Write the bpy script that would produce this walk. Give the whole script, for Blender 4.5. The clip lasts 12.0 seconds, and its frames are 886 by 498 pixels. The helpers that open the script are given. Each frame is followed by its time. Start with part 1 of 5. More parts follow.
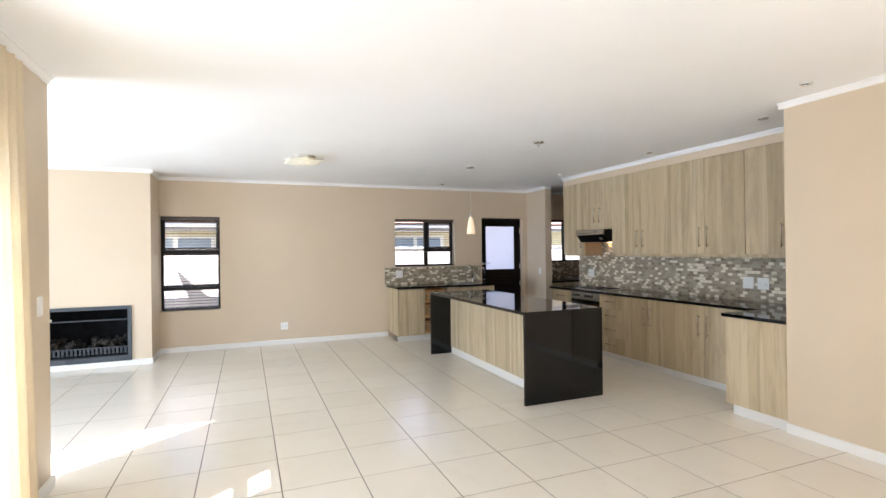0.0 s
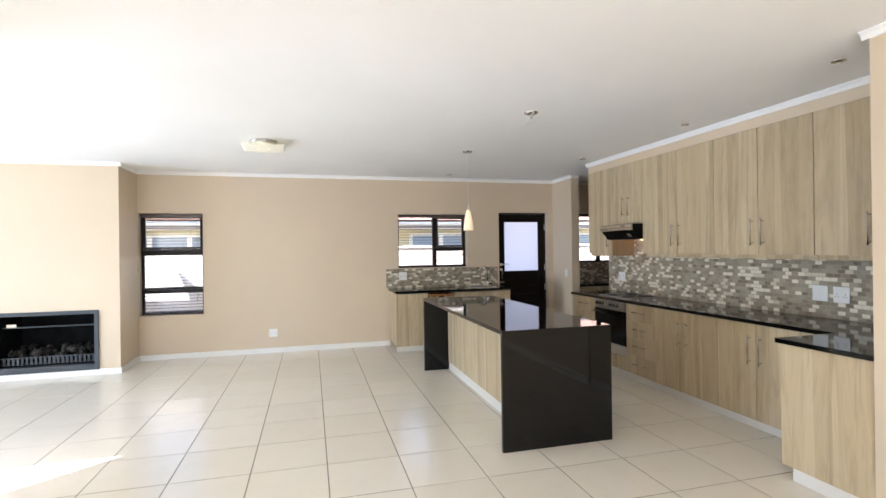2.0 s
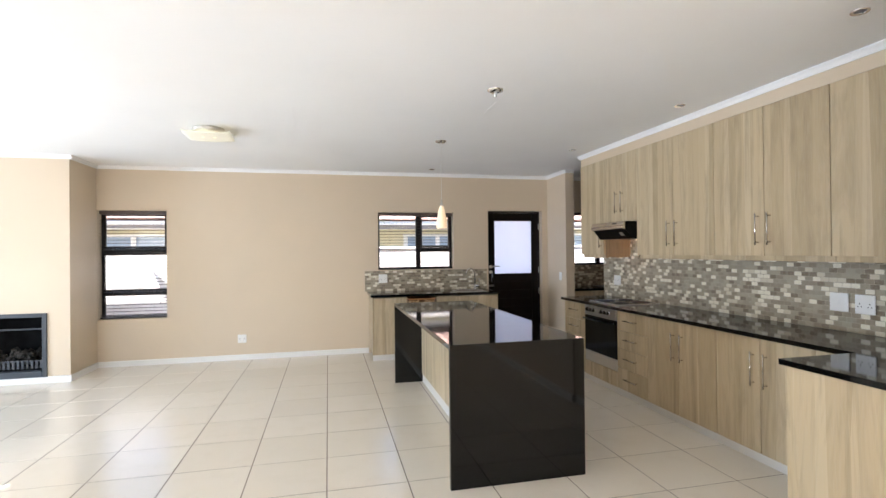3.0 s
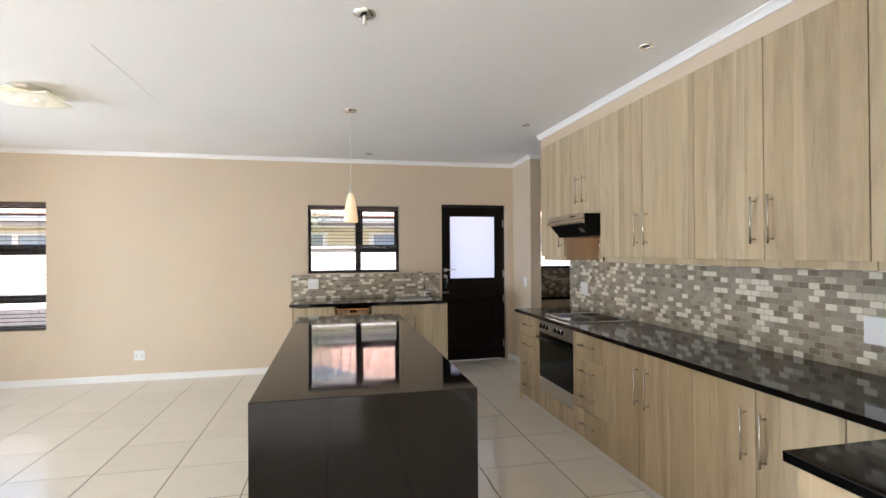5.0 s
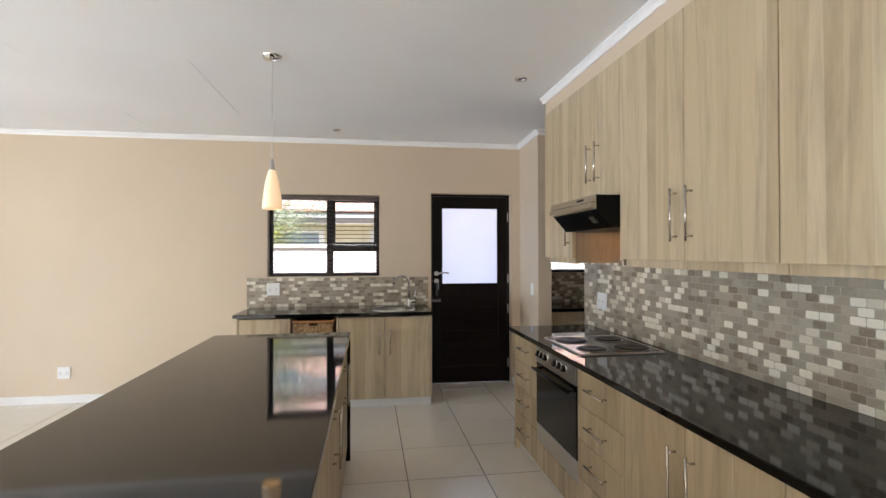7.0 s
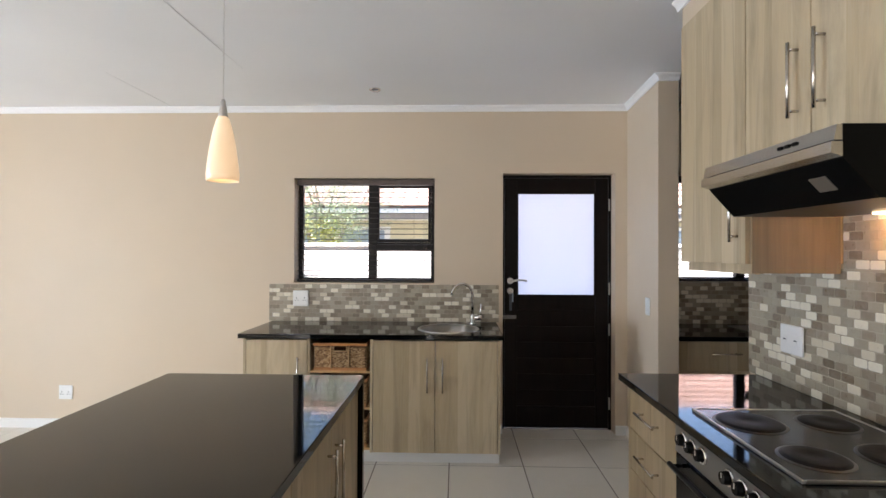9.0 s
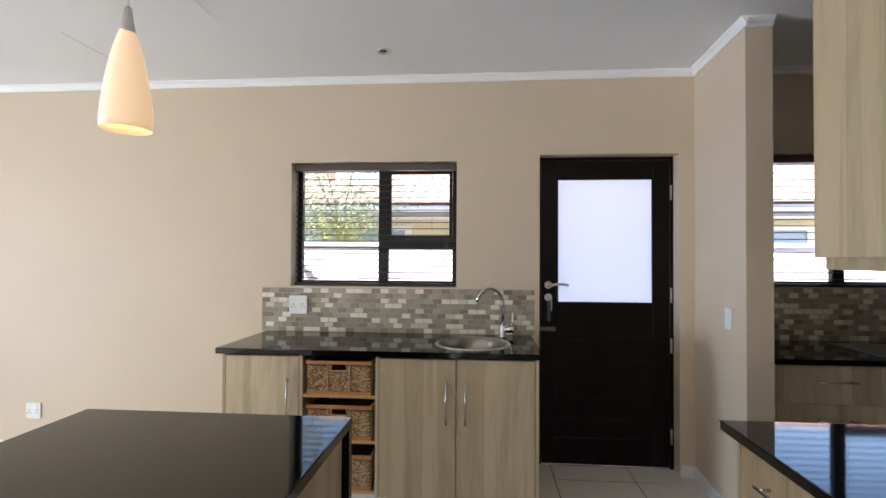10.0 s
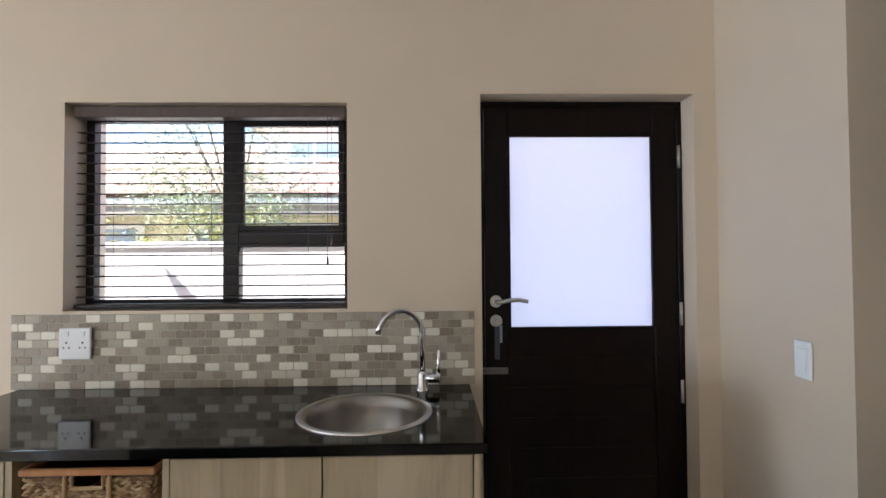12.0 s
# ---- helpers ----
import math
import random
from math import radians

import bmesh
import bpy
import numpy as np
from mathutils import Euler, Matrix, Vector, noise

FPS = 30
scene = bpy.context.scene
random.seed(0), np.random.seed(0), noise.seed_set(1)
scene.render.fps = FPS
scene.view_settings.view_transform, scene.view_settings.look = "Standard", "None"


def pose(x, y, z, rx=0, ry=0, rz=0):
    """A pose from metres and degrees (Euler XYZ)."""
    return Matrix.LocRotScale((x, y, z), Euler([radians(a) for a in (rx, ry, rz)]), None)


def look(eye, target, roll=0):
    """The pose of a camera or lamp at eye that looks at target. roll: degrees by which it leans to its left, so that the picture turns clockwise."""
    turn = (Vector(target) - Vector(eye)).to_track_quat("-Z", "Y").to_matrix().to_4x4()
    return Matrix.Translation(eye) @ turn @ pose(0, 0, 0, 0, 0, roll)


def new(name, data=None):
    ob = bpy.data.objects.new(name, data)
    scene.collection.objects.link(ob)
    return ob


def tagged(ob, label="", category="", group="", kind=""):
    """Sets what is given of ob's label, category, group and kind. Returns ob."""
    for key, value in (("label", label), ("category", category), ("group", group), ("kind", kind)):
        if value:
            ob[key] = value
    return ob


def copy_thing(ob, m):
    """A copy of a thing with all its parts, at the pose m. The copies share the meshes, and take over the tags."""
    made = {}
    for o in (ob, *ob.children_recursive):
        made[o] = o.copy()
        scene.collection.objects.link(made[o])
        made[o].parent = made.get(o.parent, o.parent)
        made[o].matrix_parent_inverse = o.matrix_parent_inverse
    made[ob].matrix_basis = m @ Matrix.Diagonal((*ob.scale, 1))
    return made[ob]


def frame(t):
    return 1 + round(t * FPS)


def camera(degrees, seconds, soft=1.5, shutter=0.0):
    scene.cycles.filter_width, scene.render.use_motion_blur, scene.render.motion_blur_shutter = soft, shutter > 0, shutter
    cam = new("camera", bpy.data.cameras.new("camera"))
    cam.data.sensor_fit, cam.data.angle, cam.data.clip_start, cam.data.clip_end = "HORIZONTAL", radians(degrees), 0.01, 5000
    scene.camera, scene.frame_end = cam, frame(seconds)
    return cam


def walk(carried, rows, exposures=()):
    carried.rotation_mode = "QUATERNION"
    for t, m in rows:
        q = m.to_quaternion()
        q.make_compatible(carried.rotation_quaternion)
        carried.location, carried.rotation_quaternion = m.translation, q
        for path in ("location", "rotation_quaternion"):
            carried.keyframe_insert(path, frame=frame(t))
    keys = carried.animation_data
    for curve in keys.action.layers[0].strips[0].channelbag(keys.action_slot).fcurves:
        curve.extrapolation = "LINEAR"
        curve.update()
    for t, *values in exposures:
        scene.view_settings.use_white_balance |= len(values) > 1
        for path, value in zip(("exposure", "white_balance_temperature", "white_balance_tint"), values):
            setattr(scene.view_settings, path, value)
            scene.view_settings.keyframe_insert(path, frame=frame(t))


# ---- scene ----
# ---------- camera and walk ----------
cam = camera(83.9, 12.0)
PATH = [
    (0, (-0.195, -0.225, 1.508), (0.547, 1.632, 1.512), -0.7),
    (0.5, (0.002, -0.054, 1.505), (0.698, 1.821, 1.503), -0.7),
    (1, (0.293, 0.118, 1.504), (0.923, 2.016, 1.505), -0.8),
    (1.5, (0.619, 0.272, 1.491), (1.181, 2.192, 1.498), -0.8),
    (2, (0.925, 0.48, 1.511), (1.444, 2.412, 1.511), -0.8),
    (2.5, (1.243, 0.68, 1.497), (1.742, 2.617, 1.503), -0.7),
    (3, (1.548, 0.908, 1.481), (2.003, 2.856, 1.491), -0.6),
    (5, (2.604, 1.864, 1.473), (3.033, 3.817, 1.486), -0.4),
    (5.5, (2.833, 2.089, 1.471), (3.245, 4.046, 1.484), -0.4),
    (6, (2.999, 2.363, 1.45), (3.385, 4.325, 1.473), -0.4),
    (6.5, (3.172, 2.64, 1.464), (3.52, 4.609, 1.478), -0.2),
    (8.3, (3.562, 3.745, 1.453), (3.627, 5.743, 1.476), 0.0),
    (8.5, (3.584, 3.886, 1.457), (3.600, 5.886, 1.474), 0.05),
    (9, (3.611, 4.227, 1.462), (3.557, 6.227, 1.478), 0.2),
    (9.5, (3.626, 4.55, 1.442), (3.516, 6.547, 1.467), 0.2),
    (10, (3.611, 4.906, 1.42), (3.45, 6.899, 1.453), 0.3),
    (10.5, (3.603, 5.245, 1.414), (3.449, 7.238, 1.447), 0.0),
    (11, (3.65, 5.604, 1.424), (3.505, 7.598, 1.461), -0.1),
    (11.5, (3.658, 5.916, 1.419), (3.558, 7.913, 1.467), -0.2),
    (12, (3.781, 6.198, 1.414), (3.828, 8.197, 1.459), -0.4),
]
EXPOSURES = [(0.0, 2.94, 6260, 14), (2.5, 3.05, 6260, 14), (5.0, 3.15, 6420, 15), (7.0, 3.15, 6420, 15), (9.5, 3.13, 6180, 15), (12.0, 3.04, 6080, 15)]
walk(cam, [(t, look(eye, target, roll)) for t, eye, target, roll in PATH], EXPOSURES)

# ---------- sky, sun, daylight at the two patio openings, and added fill lamps ---
SUN_EL, SUN_HEAD = 48.0, 39.3  # elevation, heading of the rays from +x towards +y
world = bpy.data.worlds.new("daylight")
scene.world = world
world.use_nodes = True
wn = world.node_tree.nodes
sky = wn.new("ShaderNodeTexSky")
sky.sky_type = "NISHITA"
sky.sun_disc = False
sky.sun_elevation = radians(SUN_EL)
sky.sun_rotation = radians(270.0 - SUN_HEAD)
world.node_tree.links.new(sky.outputs[0], wn["Background"].inputs[0])
wn["Background"].inputs[1].default_value = 0.10

sun = new("sun", bpy.data.lights.new("sun", "SUN"))
sun.data.energy, sun.data.angle, sun.data.color = 3.3, radians(0.55), (1.0, 0.95, 0.87)
hx, hy = math.cos(radians(SUN_HEAD)), math.sin(radians(SUN_HEAD))
ce, se = math.cos(radians(SUN_EL)), math.sin(radians(SUN_EL))
sun.matrix_world = look((0, 0, 20), (hx * ce, hy * ce, 20 - se))


def area_lamp(name, eye, target, w, h, watts, color):
    lamp = new(name, bpy.data.lights.new(name, "AREA"))
    lamp.data.shape, lamp.data.size, lamp.data.size_y = "RECTANGLE", w, h
    lamp.data.energy, lamp.data.color = watts, color
    lamp.matrix_world = look(eye, target)
    return lamp


X_FILL = -6.18
DAY = (0.66, 0.82, 1.0)
area_lamp("patio_daylight", (-1.62, 2.4, 1.0), (2, 2.4, 0.6), 1.0, 1.9, 11.0, DAY)
area_lamp("recess_daylight", (-2.12, 3.46, 1.0), (-2.12, 6, 1.0), 0.95, 1.9, 2.0, DAY)
# Fill lamp before the closed end wall; no window is built there.
area_lamp("rear_fill", (1.2, -1.97, 1.2), (1.2, 2, 1.7), 3.6, 2.1, 20, (1.0, 0.97, 0.91))
# Added lamp before the solid recess end wall, brightening kitchen and ceiling.
end_fill = area_lamp("recess_end_fill", (X_FILL, 4.75, 1.2), (2, 4.5, 2.4), 2.0, 2.1, 42, DAY)
end_fill.data.spread = radians(130)

# ---------- materials ----------
class Nodes:
    """A small helper to wire one node material."""

    def __init__(self, name, rough=0.5, metal=0.0, color=(0.5, 0.5, 0.5)):
        self.mat = bpy.data.materials.new(name)
        self.mat.use_nodes = True
        self.t = self.mat.node_tree
        self.bsdf = self.t.nodes["Principled BSDF"]
        self.bsdf.inputs["Roughness"].default_value = rough
        self.bsdf.inputs["Metallic"].default_value = metal
        self.bsdf.inputs["Base Color"].default_value = (*color, 1)

    def add(self, kind, **vals):
        n = self.t.nodes.new(kind)
        for k, v in vals.items():
            n.inputs[k.replace("_", " ")].default_value = v
        return n

    def link(self, a, b):
        self.t.links.new(a, b)

    def coords(self, scale=(1, 1, 1), which="Object"):
        tc = self.t.nodes.new("ShaderNodeTexCoord")
        mp = self.t.nodes.new("ShaderNodeMapping")
        mp.inputs["Scale"].default_value = scale
        self.link(tc.outputs[which], mp.inputs[0])
        return mp.outputs[0]

    def world(self, scale=(1, 1, 1)):
        g = self.t.nodes.new("ShaderNodeNewGeometry")
        mp = self.t.nodes.new("ShaderNodeMapping")
        mp.inputs["Scale"].default_value = scale
        self.link(g.outputs["Position"], mp.inputs[0])
        return mp.outputs[0]

    def noise(self, co, scale, detail=4.0, rough=0.55, distort=0.0):
        n = self.add("ShaderNodeTexNoise", Scale=scale, Detail=detail, Roughness=rough, Distortion=distort)
        self.link(co, n.inputs["Vector"])
        return n.outputs[0]

    def ramp(self, fac, stops, constant=False):
        r = self.t.nodes.new("ShaderNodeValToRGB")
        if constant:
            r.color_ramp.interpolation = "CONSTANT"
        e = r.color_ramp.elements
        while len(e) < len(stops):
            e.new(0.5)
        for el, (p, c) in zip(e, stops):
            el.position, el.color = p, (*c, 1)
        self.link(fac, r.inputs[0])
        return r.outputs[0]

    def mix(self, a, b, fac, blend="MIX"):
        m = self.t.nodes.new("ShaderNodeMix")
        m.data_type, m.blend_type = "RGBA", blend
        for sock, v in ((m.inputs[0], fac), (m.inputs[6], a), (m.inputs[7], b)):
            if isinstance(v, (int, float)):
                sock.default_value = v
            elif isinstance(v, tuple):
                sock.default_value = (*v, 1)
            else:
                self.link(v, sock)
        return m.outputs[2]

    def math(self, op, a, b=0.0, c=0.0):
        m = self.t.nodes.new("ShaderNodeMath")
        m.operation = op
        for sock, v in zip(m.inputs, (a, b, c)):
            if isinstance(v, (int, float)):
                sock.default_value = v
            else:
                self.link(v, sock)
        return m.outputs[0]

    def color(self, c):
        self.link(c, self.bsdf.inputs["Base Color"])
        return self

    def rough(self, fac, lo, hi):
        r = self.add("ShaderNodeMapRange", To_Min=lo, To_Max=hi)
        self.link(fac, r.inputs[0])
        self.link(r.outputs[0], self.bsdf.inputs["Roughness"])
        return self

    def bump(self, h, strength=0.2, dist=0.002):
        b = self.add("ShaderNodeBump", Strength=strength, Distance=dist)
        self.link(h, b.inputs["Height"])
        self.link(b.outputs[0], self.bsdf.inputs["Normal"])
        return self

    def set(self, **vals):
        for k, v in vals.items():
            self.bsdf.inputs[k.replace("_", " ")].default_value = v
        return self


def paint(name, base, rough=0.6, vary=0.06, bump=0.25):
    n = Nodes(name, rough)
    co = n.world()
    big, fine = n.noise(co, 0.9, 3), n.noise(co, 160, 3)
    lo, hi = tuple(c * (1 - vary) for c in base), tuple(min(1, c * (1 + vary)) for c in base)
    n.color(n.ramp(big, [(0.3, lo), (0.7, hi)]))
    n.rough(n.noise(co, 5), rough - 0.08, rough + 0.1)
    n.bump(fine, bump, 0.0012)
    return n.mat


M_WALL = paint("beige_wall_paint", (0.645, 0.53, 0.39), 0.5, 0.03)
M_CEIL = paint("white_ceiling_paint", (0.925, 0.925, 0.92), 0.7, 0.02, 0.15)
M_TRIM = paint("white_gloss_trim", (0.80, 0.79, 0.76), 0.35, 0.02, 0.05)
M_CORNICE = paint("white_cornice_paint", (0.90, 0.895, 0.88), 0.55, 0.02, 0.1)
M_OUTWALL = paint("white_boundary_plaster", (0.66, 0.635, 0.61), 0.85, 0.05, 0.6)
M_YELLOW = paint("yellow_house_plaster", (0.70, 0.63, 0.42), 0.85, 0.05, 0.5)
M_CREAM = paint("cream_house_plaster", (0.66, 0.58, 0.44), 0.85, 0.05, 0.5)
M_PLASTIC = paint("white_switch_plastic", (0.82, 0.82, 0.80), 0.3, 0.01, 0.0)


def granite():
    n = Nodes("black_granite", 0.07)
    co = n.world()
    speck = n.noise(co, 420, 2, 0.7)
    cloud = n.noise(co, 14, 4)
    dark = n.ramp(cloud, [(0.3, (0.0018, 0.0018, 0.0018)), (0.75, (0.0040, 0.0039, 0.0038))])
    n.color(n.mix(dark, (0.018, 0.017, 0.016), n.ramp(speck, [(0.60, (0, 0, 0)), (0.72, (1, 1, 1))])))
    n.rough(n.noise(co, 30), 0.03, 0.075)
    n.set(IOR=1.41)
    return n.mat


M_GRANITE = granite()


def wide_co(n, u, z, k):
    c = n.t.nodes.new("ShaderNodeCombineXYZ")
    n.link(u, c.inputs[0])
    n.link(n.math("MULTIPLY", z, k), c.inputs[2])
    return c.outputs[0]


def laminate():
    """Greige ash laminate in upright staves of uneven width, with grain and a few knots."""
    n = Nodes("ash_laminate", 0.42)
    g = n.t.nodes.new("ShaderNodeNewGeometry")
    sep = n.t.nodes.new("ShaderNodeSeparateXYZ")
    n.link(g.outputs["Position"], sep.inputs[0])
    across = n.math("ADD", sep.outputs[0], sep.outputs[1])
    rnd = n.t.nodes.new("ShaderNodeObjectInfo").outputs["Random"]
    shift = n.math("MULTIPLY", rnd, 7.3)
    u = n.math("ADD", across, shift)
    comb = n.t.nodes.new("ShaderNodeCombineXYZ")
    n.link(u, comb.inputs[0])
    n.link(n.math("MULTIPLY", sep.outputs[2], 0.06), comb.inputs[2])
    co = comb.outputs[0]
    comb2 = n.t.nodes.new("ShaderNodeCombineXYZ")
    n.link(u, comb2.inputs[0])
    n.link(n.math("MULTIPLY", rnd, 3.1), comb2.inputs[1])
    n.link(n.math("MULTIPLY", sep.outputs[2], 0.012), comb2.inputs[2])
    stave = n.t.nodes.new("ShaderNodeTexVoronoi")
    stave.inputs["Scale"].default_value = 10.0
    n.link(comb2.outputs[0], stave.inputs["Vector"])
    sepc = n.t.nodes.new("ShaderNodeSeparateColor")
    n.link(stave.outputs["Color"], sepc.inputs[0])
    tone = n.ramp(sepc.outputs[0], [(0.08, (0.435, 0.335, 0.198)), (0.35, (0.490, 0.380, 0.229)), (0.65, (0.528, 0.415, 0.256)), (0.92, (0.57, 0.462, 0.298))])
    cloud = n.noise(wide_co(n, u, sep.outputs[2], 0.16), 7.5, 5, 0.62, 1.4)
    c = n.mix(tone, (0.30, 0.222, 0.133), n.ramp(cloud, [(0.47, (0, 0, 0)), (0.76, (0.62, 0.62, 0.62))]))
    streak = n.noise(co, 15, 5, 0.62, 1.0)
    c = n.mix(c, (0.24, 0.18, 0.11), n.ramp(streak, [(0.52, (0, 0, 0)), (0.80, (0.7, 0.7, 0.7))]))
    fine = n.noise(co, 130, 3, 0.6, 0.3)
    c = n.mix(c, (0.56, 0.485, 0.37), n.ramp(fine, [(0.45, (0, 0, 0)), (0.78, (0.28, 0.28, 0.28))]))
    knot = n.t.nodes.new("ShaderNodeTexVoronoi")
    knot.inputs["Scale"].default_value = 2.6
    n.link(wide_co(n, u, sep.outputs[2], 0.4), knot.inputs["Vector"])
    c = n.mix(c, (0.16, 0.11, 0.06), n.ramp(knot.outputs["Distance"], [(0.01, (0.7, 0.7, 0.7)), (0.045, (0, 0, 0))]))
    n.color(c)
    n.rough(fine, 0.38, 0.54)
    n.bump(fine, 0.1, 0.001)
    return n.mat


M_LAM = laminate()


def floor_tile():
    n = Nodes("cream_ceramic_tile", 0.16)
    co = n.world()
    rnd = n.t.nodes.new("ShaderNodeObjectInfo").outputs["Random"]
    base = n.ramp(rnd, [(0.0, (0.80, 0.745, 0.645)), (1.0, (0.835, 0.78, 0.68))])
    cloud = n.noise(co, 5, 6, 0.65)
    c = n.mix(base, (0.73, 0.67, 0.555), n.ramp(cloud, [(0.5, (0, 0, 0)), (0.8, (0.5, 0.5, 0.5))]))
    fleck = n.noise(co, 210, 2)
    c = n.mix(c, (0.50, 0.43, 0.32), n.ramp(fleck, [(0.66, (0, 0, 0)), (0.76, (0.35, 0.35, 0.35))]))
    n.color(c)
    n.rough(cloud, 0.11, 0.24)
    n.bump(n.noise(co, 9, 3), 0.06, 0.002)
    return n.mat


M_TILE = floor_tile()


def grout(name, c):
    n = Nodes(name, 0.85)
    co = n.world()
    n.color(n.ramp(n.noise(co, 6, 5), [(0.3, tuple(k * 0.75 for k in c)), (0.7, tuple(k * 1.15 for k in c))]))
    n.bump(n.noise(co, 300), 0.3, 0.001)
    return n.mat


M_GROUT = grout("brown_floor_grout", (0.20, 0.16, 0.125))
M_MGROUT = grout("taupe_mosaic_grout", (0.42, 0.375, 0.285))

STONE = [(0.0, (0.20, 0.158, 0.105)), (0.15, (0.282, 0.23, 0.162)), (0.36, (0.373, 0.32, 0.23)), (0.56, (0.322, 0.278, 0.20)), (0.73, (0.62, 0.56, 0.43)), (0.80, (0.78, 0.73, 0.60))]


def mosaic(name, islands):
    n = Nodes(name, 0.3)
    if islands:
        rnd = n.t.nodes.new("ShaderNodeNewGeometry").outputs["Random Per Island"]
    else:
        rnd = n.t.nodes.new("ShaderNodeObjectInfo").outputs["Random"]
    base = n.ramp(rnd, STONE, True)
    co = n.world()
    c = n.mix(base, n.mix(base, (0.5, 0.45, 0.38), 0.18), n.ramp(n.noise(co, 45, 4), [(0.4, (0, 0, 0)), (0.7, (1, 1, 1))]))
    n.color(c)
    n.rough(n.noise(co, 60), 0.2, 0.42)
    n.bump(n.noise(co, 130), 0.2, 0.001)
    return n.mat


M_MOSAIC, M_MOSAIC_I = mosaic("stone_mosaic", False), mosaic("stone_mosaic_joined", True)


def dark_wood(name, a, b, rough=0.35, spec=0.5):
    n = Nodes(name, rough)
    n.set(Specular_IOR_Level=spec)
    co = n.world((1, 1, 0.06))
    n.color(n.ramp(n.noise(co, 40, 5, 0.6, 0.5), [(0.3, a), (0.7, b)]))
    n.rough(n.noise(co, 20), rough - 0.08, rough + 0.12)
    n.bump(n.noise(co, 150), 0.12, 0.001)
    return n.mat


M_DOOR = dark_wood("dark_stained_meranti", (0.0032, 0.0016, 0.0011), (0.0085, 0.0040, 0.0024), 0.38, 0.16)
M_BRONZE = dark_wood("bronze_aluminium", (0.008, 0.0058, 0.0052), (0.012, 0.0088, 0.0075), 0.4, 0.3)
M_BLIND = dark_wood("brown_blind_slat", (0.018, 0.012, 0.010), (0.03, 0.021, 0.017), 0.4, 0.3)
M_RAIL = dark_wood("taupe_blind_rail", (0.075, 0.052, 0.042), (0.10, 0.07, 0.058), 0.4)
M_BASKETWOOD = dark_wood("orange_pine", (0.40, 0.17, 0.055), (0.52, 0.24, 0.085), 0.5)
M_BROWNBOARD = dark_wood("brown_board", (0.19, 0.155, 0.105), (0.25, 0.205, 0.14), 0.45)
M_PINE = dark_wood("pale_pine_shelf", (0.50, 0.29, 0.12), (0.62, 0.38, 0.17), 0.5)


def metal(name, c, rough, brush=(1, 1, 60)):
    n = Nodes(name, rough, 1.0, c)
    co = n.coords(brush)
    n.rough(n.noise(co, 30), max(0.02, rough - 0.06), rough + 0.08)
    return n.mat


M_STEEL = metal("brushed_steel", (0.62, 0.60, 0.57), 0.3)
M_DARKSTEEL = metal("dark_brushed_steel", (0.20, 0.195, 0.19), 0.32)
M_PANEL = metal("panel_steel", (0.38, 0.385, 0.395), 0.3)
M_HOBSTEEL = metal("hob_steel", (0.055, 0.050, 0.047), 0.18)
M_SATIN = metal("satin_steel", (0.55, 0.52, 0.48), 0.24)
M_VISOR = metal("visor_steel", (0.55, 0.53, 0.50), 0.2)
M_CHROME = metal("chrome", (0.78, 0.78, 0.78), 0.07, (1, 1, 1))
M_INOX = Nodes("sink_steel", 0.33, 1.0, (0.32, 0.30, 0.275)).mat
M_GUNMETAL = Nodes("grey_stove_enamel", 0.42, 0.3, (0.062, 0.070, 0.082)).mat


def speckled(name, a, b, scale, rough, bump=0.3, spec=0.5):
    n = Nodes(name, rough)
    n.set(Specular_IOR_Level=spec)
    co = n.world()
    h = n.noise(co, scale, 4)
    n.color(n.ramp(h, [(0.35, a), (0.65, b)]))
    n.bump(h, bump, 0.004)
    return n.mat


M_IRON = speckled("black_cast_iron", (0.004, 0.004, 0.004), (0.009, 0.0085, 0.008), 60, 0.5, 0.3, 0.3)
M_BLACK = speckled("black_lacquer", (0.0012, 0.0012, 0.0012), (0.002, 0.002, 0.002), 40, 0.3, 0.02, 0.12)
M_COAL = speckled("ceramic_coal", (0.006, 0.006, 0.006), (0.055, 0.048, 0.040), 30, 0.9, 0.3, 0.2)
M_SOOT = speckled("sooty_firebox", (0.003, 0.003, 0.0035), (0.008, 0.008, 0.009), 8, 0.8, 0.3, 0.15)
M_RUBBER = speckled("dark_rubber", (0.01, 0.01, 0.01), (0.02, 0.02, 0.02), 90, 0.7)
M_PAVE = speckled("grey_paving", (0.30, 0.28, 0.26), (0.42, 0.40, 0.37), 3, 0.9)
M_BARK = speckled("grey_bark", (0.20, 0.17, 0.13), (0.34, 0.30, 0.24), 18, 0.9)
M_PLINTH = paint("white_plinth_board", (0.70, 0.68, 0.64), 0.4, 0.03, 0.05)


def woven():
    n = Nodes("seagrass_weave", 0.75)
    rnd = n.t.nodes.new("ShaderNodeNewGeometry").outputs["Random Per Island"]
    n.color(n.ramp(rnd, [(0.0, (0.20, 0.105, 0.045)), (0.45, (0.42, 0.26, 0.12)), (1.0, (0.62, 0.45, 0.26))]))
    n.bump(n.noise(n.world(), 400), 0.4, 0.001)
    return n.mat


M_WEAVE = woven()
# dark brown that holds the shade seen between the basket strands
M_WEAVESHADE = dark_wood("weave_gap_shade", (0.075, 0.038, 0.016), (0.14, 0.072, 0.032), 0.8)


def leaves(name, a, b):
    n = Nodes(name, 0.55)
    rnd = n.t.nodes.new("ShaderNodeNewGeometry").outputs["Random Per Island"]
    n.color(n.ramp(rnd, [(0.0, a), (1.0, b)]))
    n.set(Subsurface_Weight=0.0, Transmission_Weight=0.0)
    return n.mat


